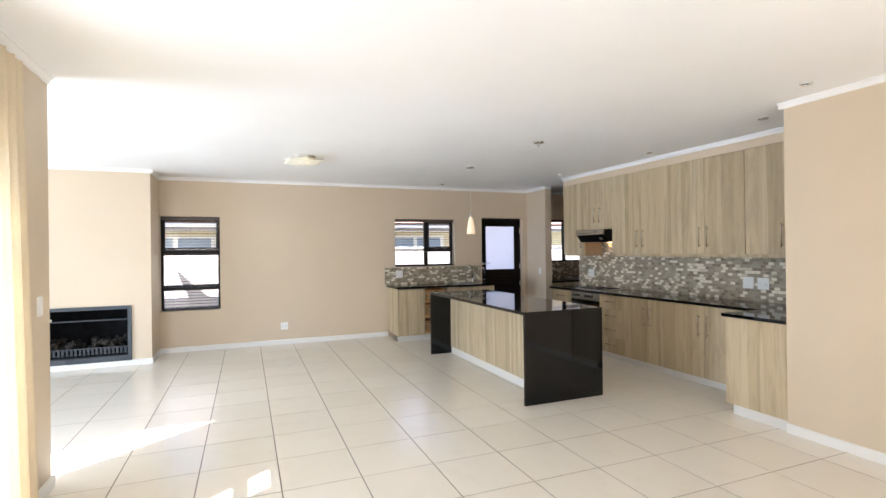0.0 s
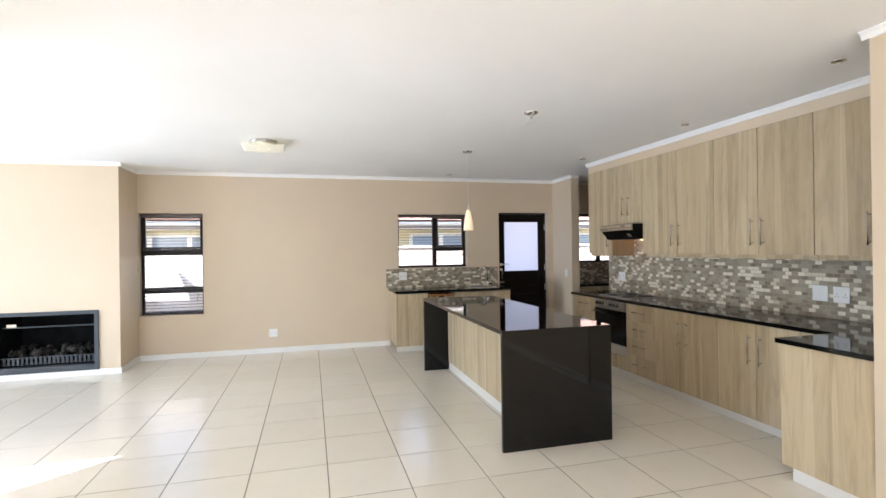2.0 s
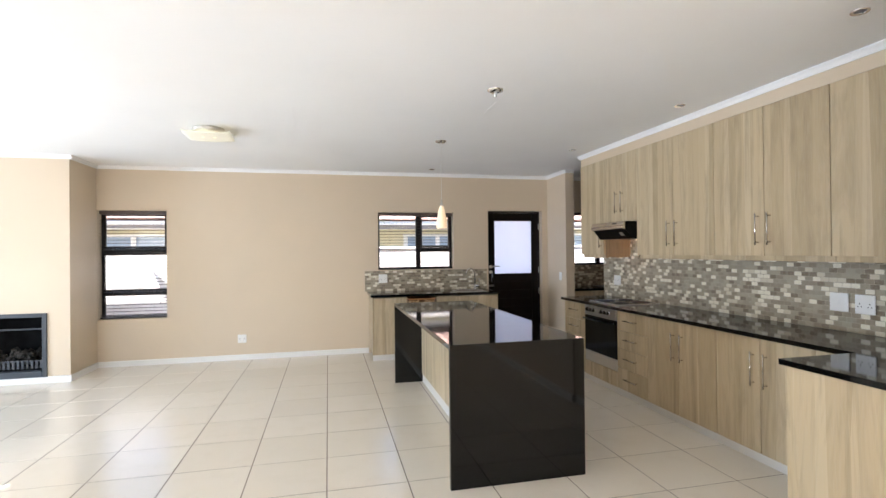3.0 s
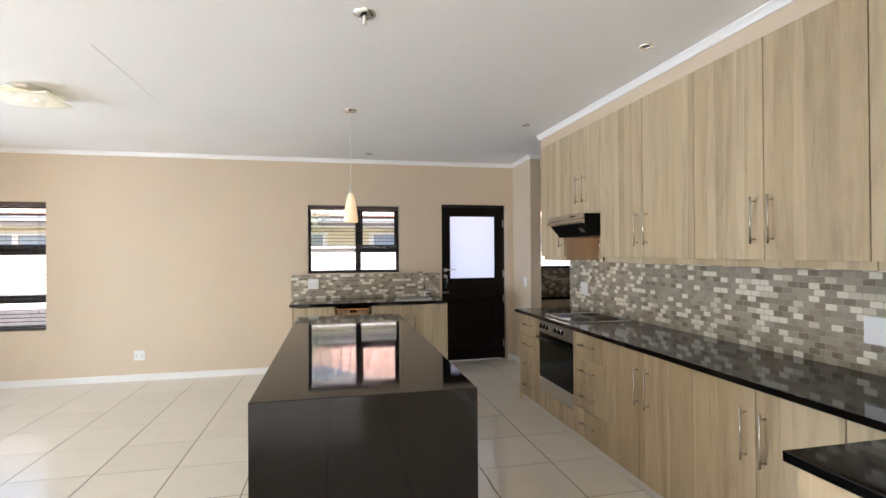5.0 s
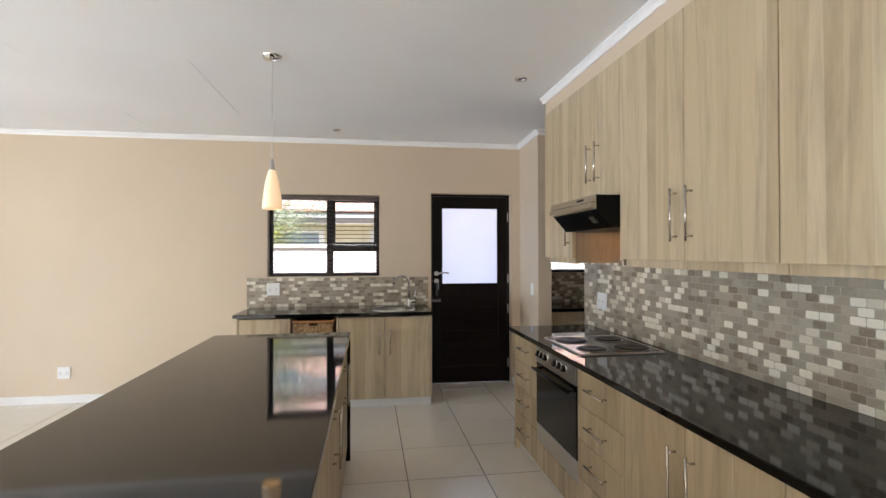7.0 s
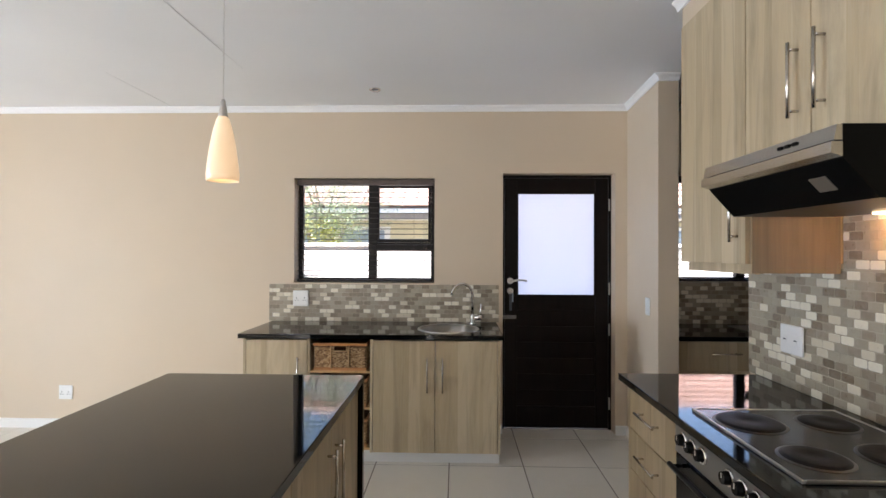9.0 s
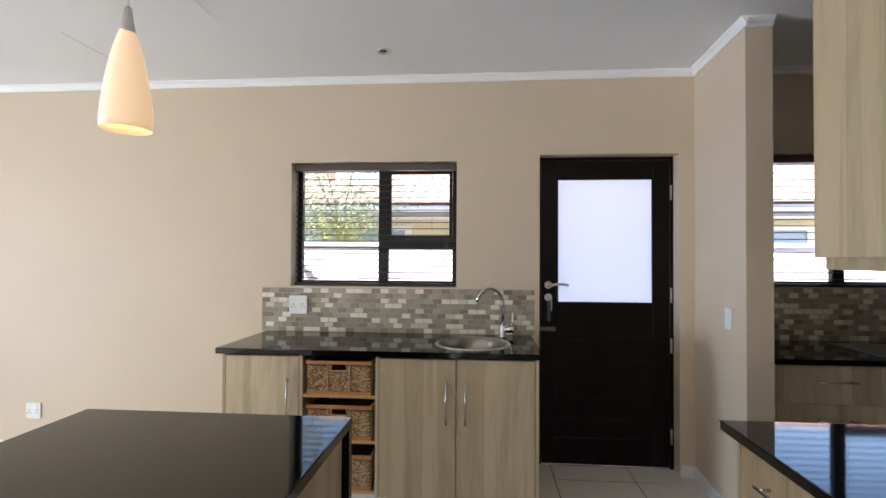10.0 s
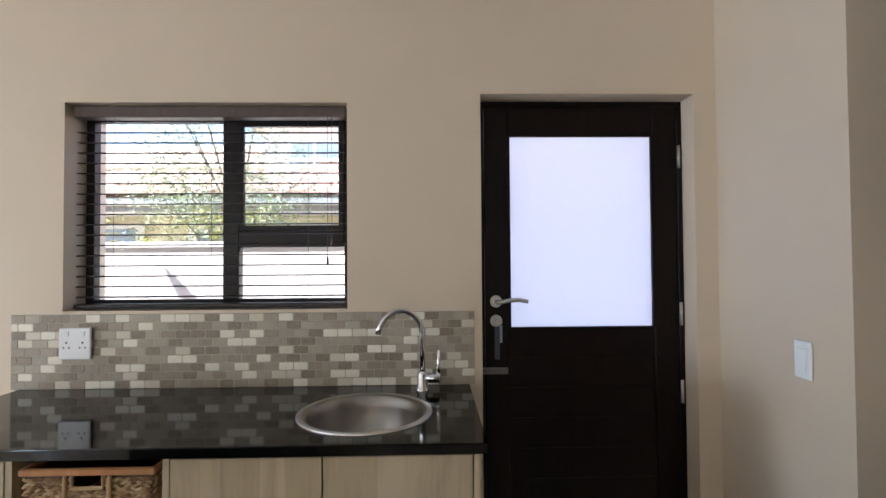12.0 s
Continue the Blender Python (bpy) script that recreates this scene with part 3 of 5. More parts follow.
LX0, LX1, LZ1 = DOOR[0] + 0.025, DOOR[1] - 0.025, DOOR[3] - 0.025
part("stile", bx(LX0, GX0, 8.356, 8.398, 0.012, LZ1, bevel=0.003), M_DOOR, d)
part("stile", bx(GX1, LX1, 8.356, 8.398, 0.012, LZ1, bevel=0.003), M_DOOR, d)
part("rail", bx(GX0, GX1, 8.357, 8.398, GZ1, LZ1, bevel=0.003), M_DOOR, d)
part("rail", bx(GX0, GX1, 8.357, 8.398, 0.985, GZ0, bevel=0.003), M_DOOR, d)
part("rail", bx(GX0, GX1, 8.357, 8.398, 0.012, 0.19, bevel=0.003), M_DOOR, d)
for k in range(6):
    z = 0.19 + k * 0.1325
    part("board", bx(GX0, GX1, 8.366, 8.390, z + 0.0003, z + 0.1322, bevel=0.0015), M_DOOR, d)
bm = bmesh.new()
box(bm, GX0, GX0 + 0.010, 8.352, 8.366, GZ0, GZ1)
box(bm, GX1 - 0.010, GX1, 8.352, 8.366, GZ0, GZ1)
box(bm, GX0 + 0.010, GX1 - 0.010, 8.352, 8.366, GZ0, GZ0 + 0.010)
box(bm, GX0 + 0.010, GX1 - 0.010, 8.352, 8.366, GZ1 - 0.010, GZ1)
part("glazing_bead", bm, M_DOOR, d)
part("glass", bx(GX0 + 0.002, GX1 - 0.002, 8.370, 8.376, GZ0 + 0.002, GZ1 - 0.002), M_FROST, d, "white frosted glass light")
for z in (1.865, 1.17, 0.83, 0.22):
    part("hinge", tube(bmesh.new(), [(LX1 + 0.008, 8.350, z - 0.05), (LX1 + 0.008, 8.350, z + 0.05)], 0.0075, 8), M_STEEL, d, "bright steel butt hinge")
HX, HZ = 4.062, 1.232
bm = bmesh.new()
tube(bm, [(HX, 8.356, HZ), (HX, 8.346, HZ)], 0.026, 20)
tube(bm, [(HX, 8.35, HZ), (HX, 8.305, HZ), (HX + 0.012, 8.298, HZ), (HX + 0.05, 8.297, HZ + 0.008), (HX + 0.09, 8.297, HZ + 0.010), (HX + 0.130, 8.299, HZ + 0.002)], 0.0095, 12)
part("door_handle", bm, M_STEEL, d, "satin steel lever handle on a round rose")
bm = bmesh.new()
tube(bm, [(HX, 8.356, HZ - 0.085), (HX, 8.346, HZ - 0.085)], 0.026, 20)
part("escutcheon", bm, M_STEEL, d)
bm = bmesh.new()
box(bm, DOOR[0] + 0.006, HX + 0.05, 8.346, 8.354, 0.915, 0.945, 0.002)
tube(bm, [(DOOR[0] + 0.008, 8.340, 0.93), (HX + 0.045, 8.340, 0.93)], 0.007, 10)
part("barrel_bolt", bm, M_DARKSTEEL, d, "steel barrel bolt")
k = thing("key", "steel key with a dangling tag, hanging in the door lock", "key")
bm = bmesh.new()
box(bm, HX - 0.002, HX + 0.002, 8.318, 8.346, HZ - 0.09, HZ - 0.08)
lathe(bm, [(0.002, HZ - 0.10), (0.013, HZ - 0.095), (0.013, HZ - 0.075), (0.002, HZ - 0.07)], HX, 8.31, 12, True)
part("blade", bm, M_STEEL, k)
part("tag", bx(HX - 0.012, HX + 0.010, 8.313, 8.317, HZ - 0.245, HZ - 0.105, bevel=0.0015), M_GUNMETAL, k, "grey key tag")
part("tag", bx(HX + 0.004, HX + 0.022, 8.319, 8.322, HZ - 0.175, HZ - 0.10, bevel=0.001), M_HOUSEGLASS, k, "blue key tag")

# patio doors on the sunny side and the recess
d = tagged(new("door_2"), "dark bronze aluminium patio door frame", "door", kind="structure")
bm = bmesh.new()
for y0, y1, z0, z1 in ((1.9, 1.95, 0, 2.2), (2.90, 2.95, 0, 2.2), (1.95, 2.90, 2.16, 2.2), (1.95, 2.90, 1.79, 1.87)):
    box(bm, X_LEFT - 0.16, X_LEFT - 0.11, y0, y1, z0, z1)
part("door_frame", bm, M_BRONZE, d)
d = tagged(new("door_3"), "dark bronze aluminium recess door frame", "door", kind="structure")
bm = bmesh.new()
for x0, x1, z0, z1 in ((-2.62, -2.57, 0, 2.06), (-1.68, -1.63, 0, 2.06), (-2.57, -1.68, 2.02, 2.06)):
    box(bm, x0, x1, Y_REC - 0.16, Y_REC - 0.11, z0, z1)
part("door_frame", bm, M_BRONZE, d)

# curtain on the patio door
cu = thing("curtain", "sunlit cream cloth curtain drawn aside at the patio door", "curtain")
bm = bmesh.new()
cols, rows_z = 90, [0.02, 0.4, 0.8, 1.2, 1.6, 2.0, 2.3, 2.54]
grid = []
for i in range(cols + 1):
    u = i / cols
    grid.append([bm.verts.new((X_LEFT + 0.075 + (0.026 + 0.018 * (1 - z / 2.54)) * math.sin(u * 2 * math.pi * 7 + 0.4 * math.sin(5 * u)) + 0.008 * math.sin(u * 41), 2.40 + (0.70 + 0.13 * max(0.0, 1 - z / 2.54) ** 1.3) * u, z)) for z in rows_z])
for a, b in zip(grid, grid[1:]):
    for j in range(len(rows_z) - 1):
        bm.faces.new((a[j], b[j], b[j + 1], a[j + 1])).smooth = True
part("cloth", bm, M_CLOTH, cu)
rod = thing("curtain_rod", "slim white curtain rail above the patio door", "curtain rail")
part("rail", bx(X_LEFT + 0.012, X_LEFT + 0.028, 1.7, 3.12, 2.545, 2.565, bevel=0.003), M_TRIM, rod)
for y in (1.8, 2.6):
    part("bracket", bx(X_LEFT, X_LEFT + 0.0119, y - 0.01, y + 0.01, 2.548, 2.562), M_TRIM, rod)

# ---------- fireplace ----------
fp = thing("fireplace", "grey steel built-in gas fireplace with ceramic coals behind a grate", "fireplace", at=(0, 0, 0))
bm = bmesh.new()
FW = 0.046
for a in ((FP[0], FP[0] + FW, FP[2], FP[3]), (FP[1] - FW, FP[1], FP[2], FP[3]), (FP[0] + FW, FP[1] - FW, FP[3] - FW, FP[3]), (FP[0] + FW, FP[1] - FW, FP[2], FP[2] + 0.075)):
    box(bm, a[0], a[1], Y_CHIM - 0.022, Y_CHIM + 0.04, a[2], a[3], 0.003)
part("surround", bm, M_GUNMETAL, fp, "grey enamelled steel surround")
bm = bmesh.new()
i0, i1, j0, j1 = FP[0] + 0.035, FP[1] - 0.035, FP[2] + 0.035, FP[3] - 0.035
box(bm, i0, i1, 8.09, 8.11, j0, j1)
box(bm, i0, i0 + 0.015, Y_CHIM + 0.04, 8.09, j0, j1)
box(bm, i1 - 0.015, i1, Y_CHIM + 0.04, 8.09, j0, j1)
box(bm, i0 + 0.015, i1 - 0.015, Y_CHIM + 0.04, 8.09, j0, j0 + 0.015)
box(bm, i0 + 0.015, i1 - 0.015, Y_CHIM + 0.04, 8.09, j1 - 0.015, j1)
part("firebox", bm, M_SOOT, fp)
part("baffle", bx(FP[0] + FW, FP[1] - FW, Y_CHIM + 0.10, Y_CHIM + 0.13, 0.608, 0.624, bevel=0.003), M_GUNMETAL, fp, "grey steel baffle bar")
part("plate", bx(-2.66, -2.56, Y_CHIM + 0.092, Y_CHIM + 0.099, 0.625, 0.66), M_STEEL, fp, "small bright maker's plate")
gr = part("grate", bx(FP[0] + FW, FP[1] - FW, Y_CHIM + 0.055, Y_CHIM + 0.075, 0.165, 0.185, bevel=0.002), M_IRON, fp)
part("grate_bar", bx(FP[0] + FW, FP[1] - FW, Y_CHIM + 0.055, Y_CHIM + 0.075, 0.243, 0.258, bevel=0.002), M_GUNMETAL, gr)
me = mesh_of("grate_tooth", bx(-0.014, 0.014, -0.006, 0.006, 0.165, 0.262, bevel=0.004), M_GUNMETAL)
for q in range(21):
    o = new("grate_tooth", me)
    o.parent = gr
    o.location = (FP[0] + 0.09 + q * 0.0468, Y_CHIM + 0.052, 0)
rng = random.Random(4)
for q in range(64):
    bm = bmesh.new()
    bmesh.ops.create_icosphere(bm, subdivisions=1, radius=0.038 + 0.02 * rng.random())
    for v in bm.verts:
        v.co *= 0.8 + 0.4 * rng.random()
    px, py = FP[0] + 0.10 + rng.random() * 0.91, Y_CHIM + 0.13 + rng.random() * 0.32
    bmesh.ops.translate(bm, verts=bm.verts, vec=(px, py, 0.20 + 0.10 * rng.random() + 0.07 * (py - Y_CHIM)))
    part("coal", bm, M_COAL, fp)
part("burner_tray", bx(FP[0] + 0.07, FP[1] - 0.07, Y_CHIM + 0.09, Y_CHIM + 0.50, 0.12, 0.19), M_SOOT, fp)

# ---------- lamps ----------
def downlight(x, y):
    o = thing("downlight", "small round chrome recessed ceiling downlight", "ceiling light", "kitchen downlights")
    bm = lathe(bmesh.new(), [(0.026, CEIL - 0.001), (0.026, CEIL - 0.006), (0.040, CEIL - 0.008), (0.043, CEIL - 0.004), (0.043, CEIL - 0.0005)], x, y, 24)
    part("rim", bm, M_CHROME, o)
    part("lamp_face", lathe(bmesh.new(), [(0.001, CEIL - 0.003), (0.015, CEIL - 0.004), (0.0255, CEIL - 0.002)], x, y, 20), M_GUNMETAL, o)
    part("spring_clip", bx(x + 0.018, x + 0.028, y - 0.004, y + 0.004, CEIL - 0.011, CEIL - 0.004), M_CHROME, o)
    return o


for x, y in ((3.525, 2.07), (4.15, 2.825), (4.375, 4.40), (4.36, 6.20), (3.01, 7.82)):
    downlight(x, y)


def rose(x, y, parent):
    part("ceiling_rose", lathe(bmesh.new(), [(0.001, CEIL - 0.022), (0.03, CEIL - 0.021), (0.055, CEIL - 0.012), (0.06, CEIL)], x, y, 28), M_CHROME, parent, "round chrome ceiling rose")


o = thing("light_point", "unfitted chrome ceiling rose with a short bare holder", "ceiling light")
rose(2.755, 4.335, o)
part("holder", lathe(bmesh.new(), [(0.008, CEIL - 0.02), (0.012, CEIL - 0.03), (0.012, CEIL - 0.05), (0.004, CEIL - 0.055)], 2.755, 4.335, 12, True), M_STEEL, o)

PX, PY = 2.737, 6.045
o = thing("pendant_lamp", "lit opal glass pendant lamp on a thin cord over the island", "pendant lamp")
rose(PX, PY, o)
part("cord", tube(bmesh.new(), [(PX, PY, CEIL - 0.015), (PX, PY, 2.0)], 0.0022, 8), M_PLASTIC, o, "thin pale cord")
part("cap", lathe(bmesh.new(), [(0.003, 2.035), (0.008, 2.03), (0.012, 2.0), (0.017, 1.975), (0.019, 1.968)], PX, PY, 20, True), M_STEEL, o, "satin steel cap")
sh = lathe(bmesh.new(), [(0.016, 1.972), (0.024, 1.955), (0.036, 1.91), (0.047, 1.85), (0.055, 1.79), (0.0585, 1.75), (0.057, 1.728), (0.055, 1.728), (0.0565, 1.75), (0.053, 1.79), (0.045, 1.85), (0.034, 1.91), (0.022, 1.95)], PX, PY, 36)
part("shade", sh, M_SHADE, o, "glowing opal glass shade")
part("bulb", lathe(bmesh.new(), [(0.001, 1.79), (0.018, 1.80), (0.024, 1.825), (0.018, 1.86), (0.01, 1.885)], PX, PY, 16), M_BULB, o)

o = thing("ceiling_lamp", "lit square curved frosted glass ceiling lamp", "ceiling light")
part("base", lathe(bmesh.new(), [(0.001, CEIL - 0.035), (0.135, CEIL - 0.033), (0.14, CEIL - 0.02), (0.14, CEIL)], 0.465, 5.93, 36), M_STEEL, o)


def curved_sheet(cx, cy, half, z, sag, turn, thick=0.005):
    bm = bmesh.new()
    n = 12
    c, s = math.cos(turn), math.sin(turn)
    lay = []
    for dz in (0.0, -thick):
        g = []
        for i in range(n + 1):
            row = []
            for j in range(n + 1):
                u, v = (i / n * 2 - 1), (j / n * 2 - 1)
                row.append(bm.verts.new((cx + half * (u * c - v * s), cy + half * (u * s + v * c), z + dz - sag * (1 - u * u))))
            g.append(row)
        lay.append(g)
        for i in range(n):
            for j in range(n):
                bm.faces.new((g[i][j], g[i + 1][j], g[i + 1][j + 1], g[i][j + 1])).smooth = True
    a, b = lay
    for i in range(n):
        for p, q in (((i, 0), (i + 1, 0)), ((i, n), (i + 1, n)), ((0, i), (0, i + 1)), ((n, i), (n, i + 1))):
            bm.faces.new((a[p[0]][p[1]], a[q[0]][q[1]], b[q[0]][q[1]], b[p[0]][p[1]]))
    return bm


part("glass_sheet", curved_sheet(0.465, 5.93, 0.205, CEIL - 0.062, 0.016, 0.06), M_LAMPGLASS, o, "curved frosted glass sheet")
part("glass_sheet", curved_sheet(0.465, 5.93, 0.165, CEIL - 0.045, 0.012, 0.78), M_LAMPGLASS, o)
for dx in (-0.05, 0.05):
    part("bulb", lathe(bmesh.new(), [(0.001, CEIL - 0.085), (0.02, CEIL - 0.08), (0.028, CEIL - 0.06), (0.02, CEIL - 0.04)], 0.465 + dx, 5.93, 12), M_BULB, o)

# ---------- sockets and switches ----------
def plate(name, label, at, turn, w, h, kind):
    """A wall plate facing -y before the turn about z."""
    o = thing(name, label, "socket" if kind == "socket" else "switch")
    m = pose(*at, 0, 0, turn)
    o.matrix_world = m
    b = part("plate", bx(-w / 2, w / 2, -0.011, 0.0, -h / 2, h / 2, bevel=0.004), M_PLASTIC, o)
    if kind == "socket":
        for sx in (-0.25, 0.25):
            bm = bmesh.new()
            for dx, dz, r in ((0, 0.016, 0.0042), (-0.011, -0.004, 0.0036), (0.011, -0.004, 0.0036)):
                tube(bm, [(sx * w + dx, -0.0117, dz - 0.012), (sx * w + dx, -0.0106, dz - 0.012)], r, 10)
            part("pin_hole", bm, M_RUBBER, o)
            part("rocker", bx(sx * w - 0.009, sx * w + 0.009, -0.0145, -0.010, h * 0.24, h * 0.24 + 0.018, bevel=0.0015), M_PLASTIC, o)
    elif kind == "switch":
        part("rocker", bx(-w * 0.28, w * 0.28, -0.0145, -0.010, -h * 0.30, h * 0.30, bevel=0.002), M_PLASTIC, o)
    elif kind == "double":
        for sx in (-0.24, 0.24):
            ro = part("rocker", bx(sx * w - 0.013, sx * w + 0.013, -0.0145, -0.010, -0.018, 0.018, bevel=0.002), M_PLASTIC, o)
            part("mark", bx(sx * w - 0.008, sx * w + 0.008, -0.0151, -0.0143, -0.0025, 0.0025), M_GUNMETAL, ro)
    else:
        part("rocker", bx(-0.012, 0.012, -0.0145, -0.010, -0.016, 0.016, bevel=0.002), M_PLASTIC, o)
    return o


plate("wall_socket", "white plastic double wall socket on the beige wall", (0.373, Y_BACK, 0.295), 0, 0.115, 0.115, "socket")
plate("wall_socket", "white double socket on the mosaic above the sink counter", (2.340, Y_BACK - 0.0125, 1.087), 0, 0.128, 0.128, "socket")
plate("wall_socket", "white double socket on the mosaic splashback", (X_KIT - 0.0125, 3.447, 1.10), -90, 0.128, 0.128, "socket")
plate("isolator_switch", "white isolator switch plate on the mosaic splashback", (X_KIT - 0.0125, 3.618, 1.102), -90, 0.128, 0.128, "isolator")
plate("isolator_switch", "white stove isolator plate on the mosaic splashback", (X_KIT - 0.0125, 6.31, 1.107), -90, 0.135, 0.12, "double")
plate("light_switch", "white plastic light switch on the stub wall", (4.9665, 7.745, 1.09), -92.8, 0.075, 0.122, "switch")
plate("light_switch", "white plastic light switch beside the curtain", (X_LEFT, 3.52, 1.19), 90, 0.075, 0.122, "switch")

# ---------- kitchen: handles, doors, carcasses ----------
def handle_mesh(length):
    """A bar handle along z standing off in -y."""
    bm = bmesh.new()
    tube(bm, [(0, -0.032, -length / 2), (0, -0.032, length / 2)], 0.0054, 10)
    for s in (-1, 1):
        tube(bm, [(0, 0.0, s * (length / 2 - 0.022)), (0, -0.032, s * (length / 2 - 0.022))], 0.0048, 8)
    return mesh_of("handle", bm, M_SATIN)


H_LONG, H_DRAW = handle_mesh(0.235), handle_mesh(0.20)


def handle(parent, at, turn, flat=False):
    o = new("handle", H_DRAW if flat else H_LONG)
    o.parent = parent
    o.matrix_world = pose(*at, 0, 90 if flat else 0, 0) if turn == 0 else pose(*at, 0, 0, turn) @ pose(0, 0, 0, 0, 90 if flat else 0, 0)
    return tagged(o, "brushed steel bar handle")


G = 0.0026  # half of a door gap


def carcass(x0, x1, y0, y1, z0, z1, parent):
    """An open-fronted cupboard box would not show; a closed body stands just behind the fronts."""
    return part("body", bx(x0, x1, y0, y1, z0, z1), M_LAM, parent)


XU, XB = 4.668, 4.410


def upper(y0, y1, z0, doors, rail=True):
    u = thing("wall_cabinet", "tall ash laminate wall cabinet with steel bar handles", "cabinet", "kitchen wall cabinets")
    carcass(XU + 0.02, X_KIT, y0 + 0.0008, y1 - 0.0008, z0, 2.526, u)
    for a, b, hy, hz in doors:
        dr = part("door", bx(XU, XU + 0.018, a + G, b - G, z0 - 0.002 if rail else z0, 2.524, bevel=0.0012), M_LAM, u)
        if hy is not None:
            handle(dr, (XU, hy, hz), -90)
    if rail:
        part("light_rail", bx(XU + 0.035, XU + 0.053, y0 + 0.002, y1 - 0.002, z0 - 0.040, z0, bevel=0.001), M_LAM, u)
    return u


ZU = 1.427
upper(6.058, 6.575, ZU, [(6.058, 6.575, 6.108, 1.624)])
upper(5.425, 6.058, 1.782, [(5.724, 6.058, 5.780, 2.0), (5.425, 5.724, 5.668, 2.0)], False)
upper(4.375, 5.425, ZU, [(4.875, 5.425, 4.928, 1.627), (4.375, 4.875, 4.820, 1.627)])
upper(3.40, 4.375, ZU, [(3.893, 4.375, 3.944, 1.622), (3.40, 3.893, 3.842, 1.622)])
upper(Y_ALC + 0.003, 3.40, ZU, [(2.955, 3.40, 3.003, 1.615), (Y_ALC + 0.003, 2.955, 2.905, 1.615)])

ZT, ZP = 0.868, 0.074  # top of the units, top of the plinth


def base_unit(y0, y1, label, group="kitchen base units"):
    u = thing("base_cabinet", label, "cabinet", group)
    carcass(XB + 0.02, X_KIT, y0 + 0.0008, y1 - 0.0008, ZP, ZT, u)
    part("plinth", bx(4.448, 4.464, y0, y1, 0.0, ZP), M_PLINTH, u, "pale plinth board")
    return u


def drawer_unit(y0, y1):
    u = base_unit(y0, y1, "ash laminate unit of four drawers with steel bar handles")
    zs = [ZP + 0.004, 0.290, 0.486, 0.668, ZT - 0.006]
    for a, b in zip(zs, zs[1:]):
        dr = part("drawer", bx(XB, XB + 0.018, y0 + G, y1 - G, a + G, b - G, bevel=0.0012), M_LAM, u)
        handle(dr, (XB, (y0 + y1) / 2, (a + b) / 2 + 0.01), -90, True)
    return u


def door_unit(y0, ym, y1):
    u = base_unit(y0, y1, "ash laminate base cabinet with two doors and steel bar handles")
    for a, b, hy in ((ym, y1, ym + 0.052), (y0, ym, ym - 0.052)):
        dr = part("door", bx(XB, XB + 0.018, a + G, b - G, ZP + 0.004, ZT - 0.004, bevel=0.0012), M_LAM, u)
        handle(dr, (XB, hy, 0.65), -90)
    return u


drawer_unit(6.042, 6.515)
end_unit = base_unit(6.516, 6.534, "ash laminate end panel of the kitchen run")
part("end_panel", bx(XB, X_KIT - 0.002, 6.5165, 6.5335, 0.0, ZT), M_LAM, end_unit)
drawer_unit(4.915, 5.40)
door_unit(4.085, 4.505, 4.915)
door_unit(3.30, 3.695, 4.085)
u = base_unit(3.015, 3.30, "ash laminate corner filler of the kitchen run")
part("filler_panel", bx(XB, XB + 0.018, 3.017, 3.298, ZP + 0.004, ZT - 0.004, bevel=0.0012), M_LAM, u)

# the end unit beside the near wall
u = thing("end_cabinet", "ash laminate return unit with a plain side panel", "cabinet")
part("body", bx(3.892, X_KIT, Y_ALC + 0.003, 2.994, ZP, ZT), M_LAM, u)
part("side_panel", bx(3.872, 3.890, Y_ALC + 0.002, 3.012, 0.085, ZT, bevel=0.001), M_LAM, u)
part("door", bx(3.892, 4.408, 2.9945, 3.012, ZP + 0.004, ZT - 0.004, bevel=0.0012), M_LAM, u)
part("plinth", bx(3.90, 4.46, 2.93, 2.945, 0.0, ZP), M_PLINTH, u)
part("plinth", bx(3.882, 3.897, Y_ALC + 0.002, 2.945, 0.0, 0.084), M_PLINTH, u)


# granite worktop of the run, an L in one slab
def slab(bm, outline, z0, z1, bevel=0.003):
    lo, hi = [bm.verts.new((x, y, z0)) for x, y in outline], [bm.verts.new((x, y, z1)) for x, y in outline]
    n = len(outline)
    fs = [bm.faces.new(lo[::-1]), bm.faces.new(hi)]
    for k in range(n):
        fs.append(bm.faces.new((lo[k], lo[(k + 1) % n], hi[(k + 1) % n], hi[k])))
    if bevel:
        bmesh.ops.bevel(bm, geom=list({e for f in fs[:2] for e in f.edges}), offset=bevel, segments=2, affect="EDGES", profile=0.5)
    return bm


wt = thing("worktop", "polished black granite worktop along the kitchen wall", "worktop")
part("slab", slab(bmesh.new(), [(3.85, Y_ALC + 0.002), (X_KIT - 0.001, Y_ALC + 0.002), (X_KIT - 0.001, 6.572), (4.376, 6.572), (4.376, 3.035), (3.85, 3.035)], 0.869, 0.90), M_GRANITE, wt)
part("front_edge", tube(bmesh.new(), [(3.85, 3.0345, 0.8975), (4.3755, 3.0345, 0.8975), (4.3755, 6.572, 0.8975)], 0.0025, 8), M_GRANITE, wt, "rounded polished front edge")

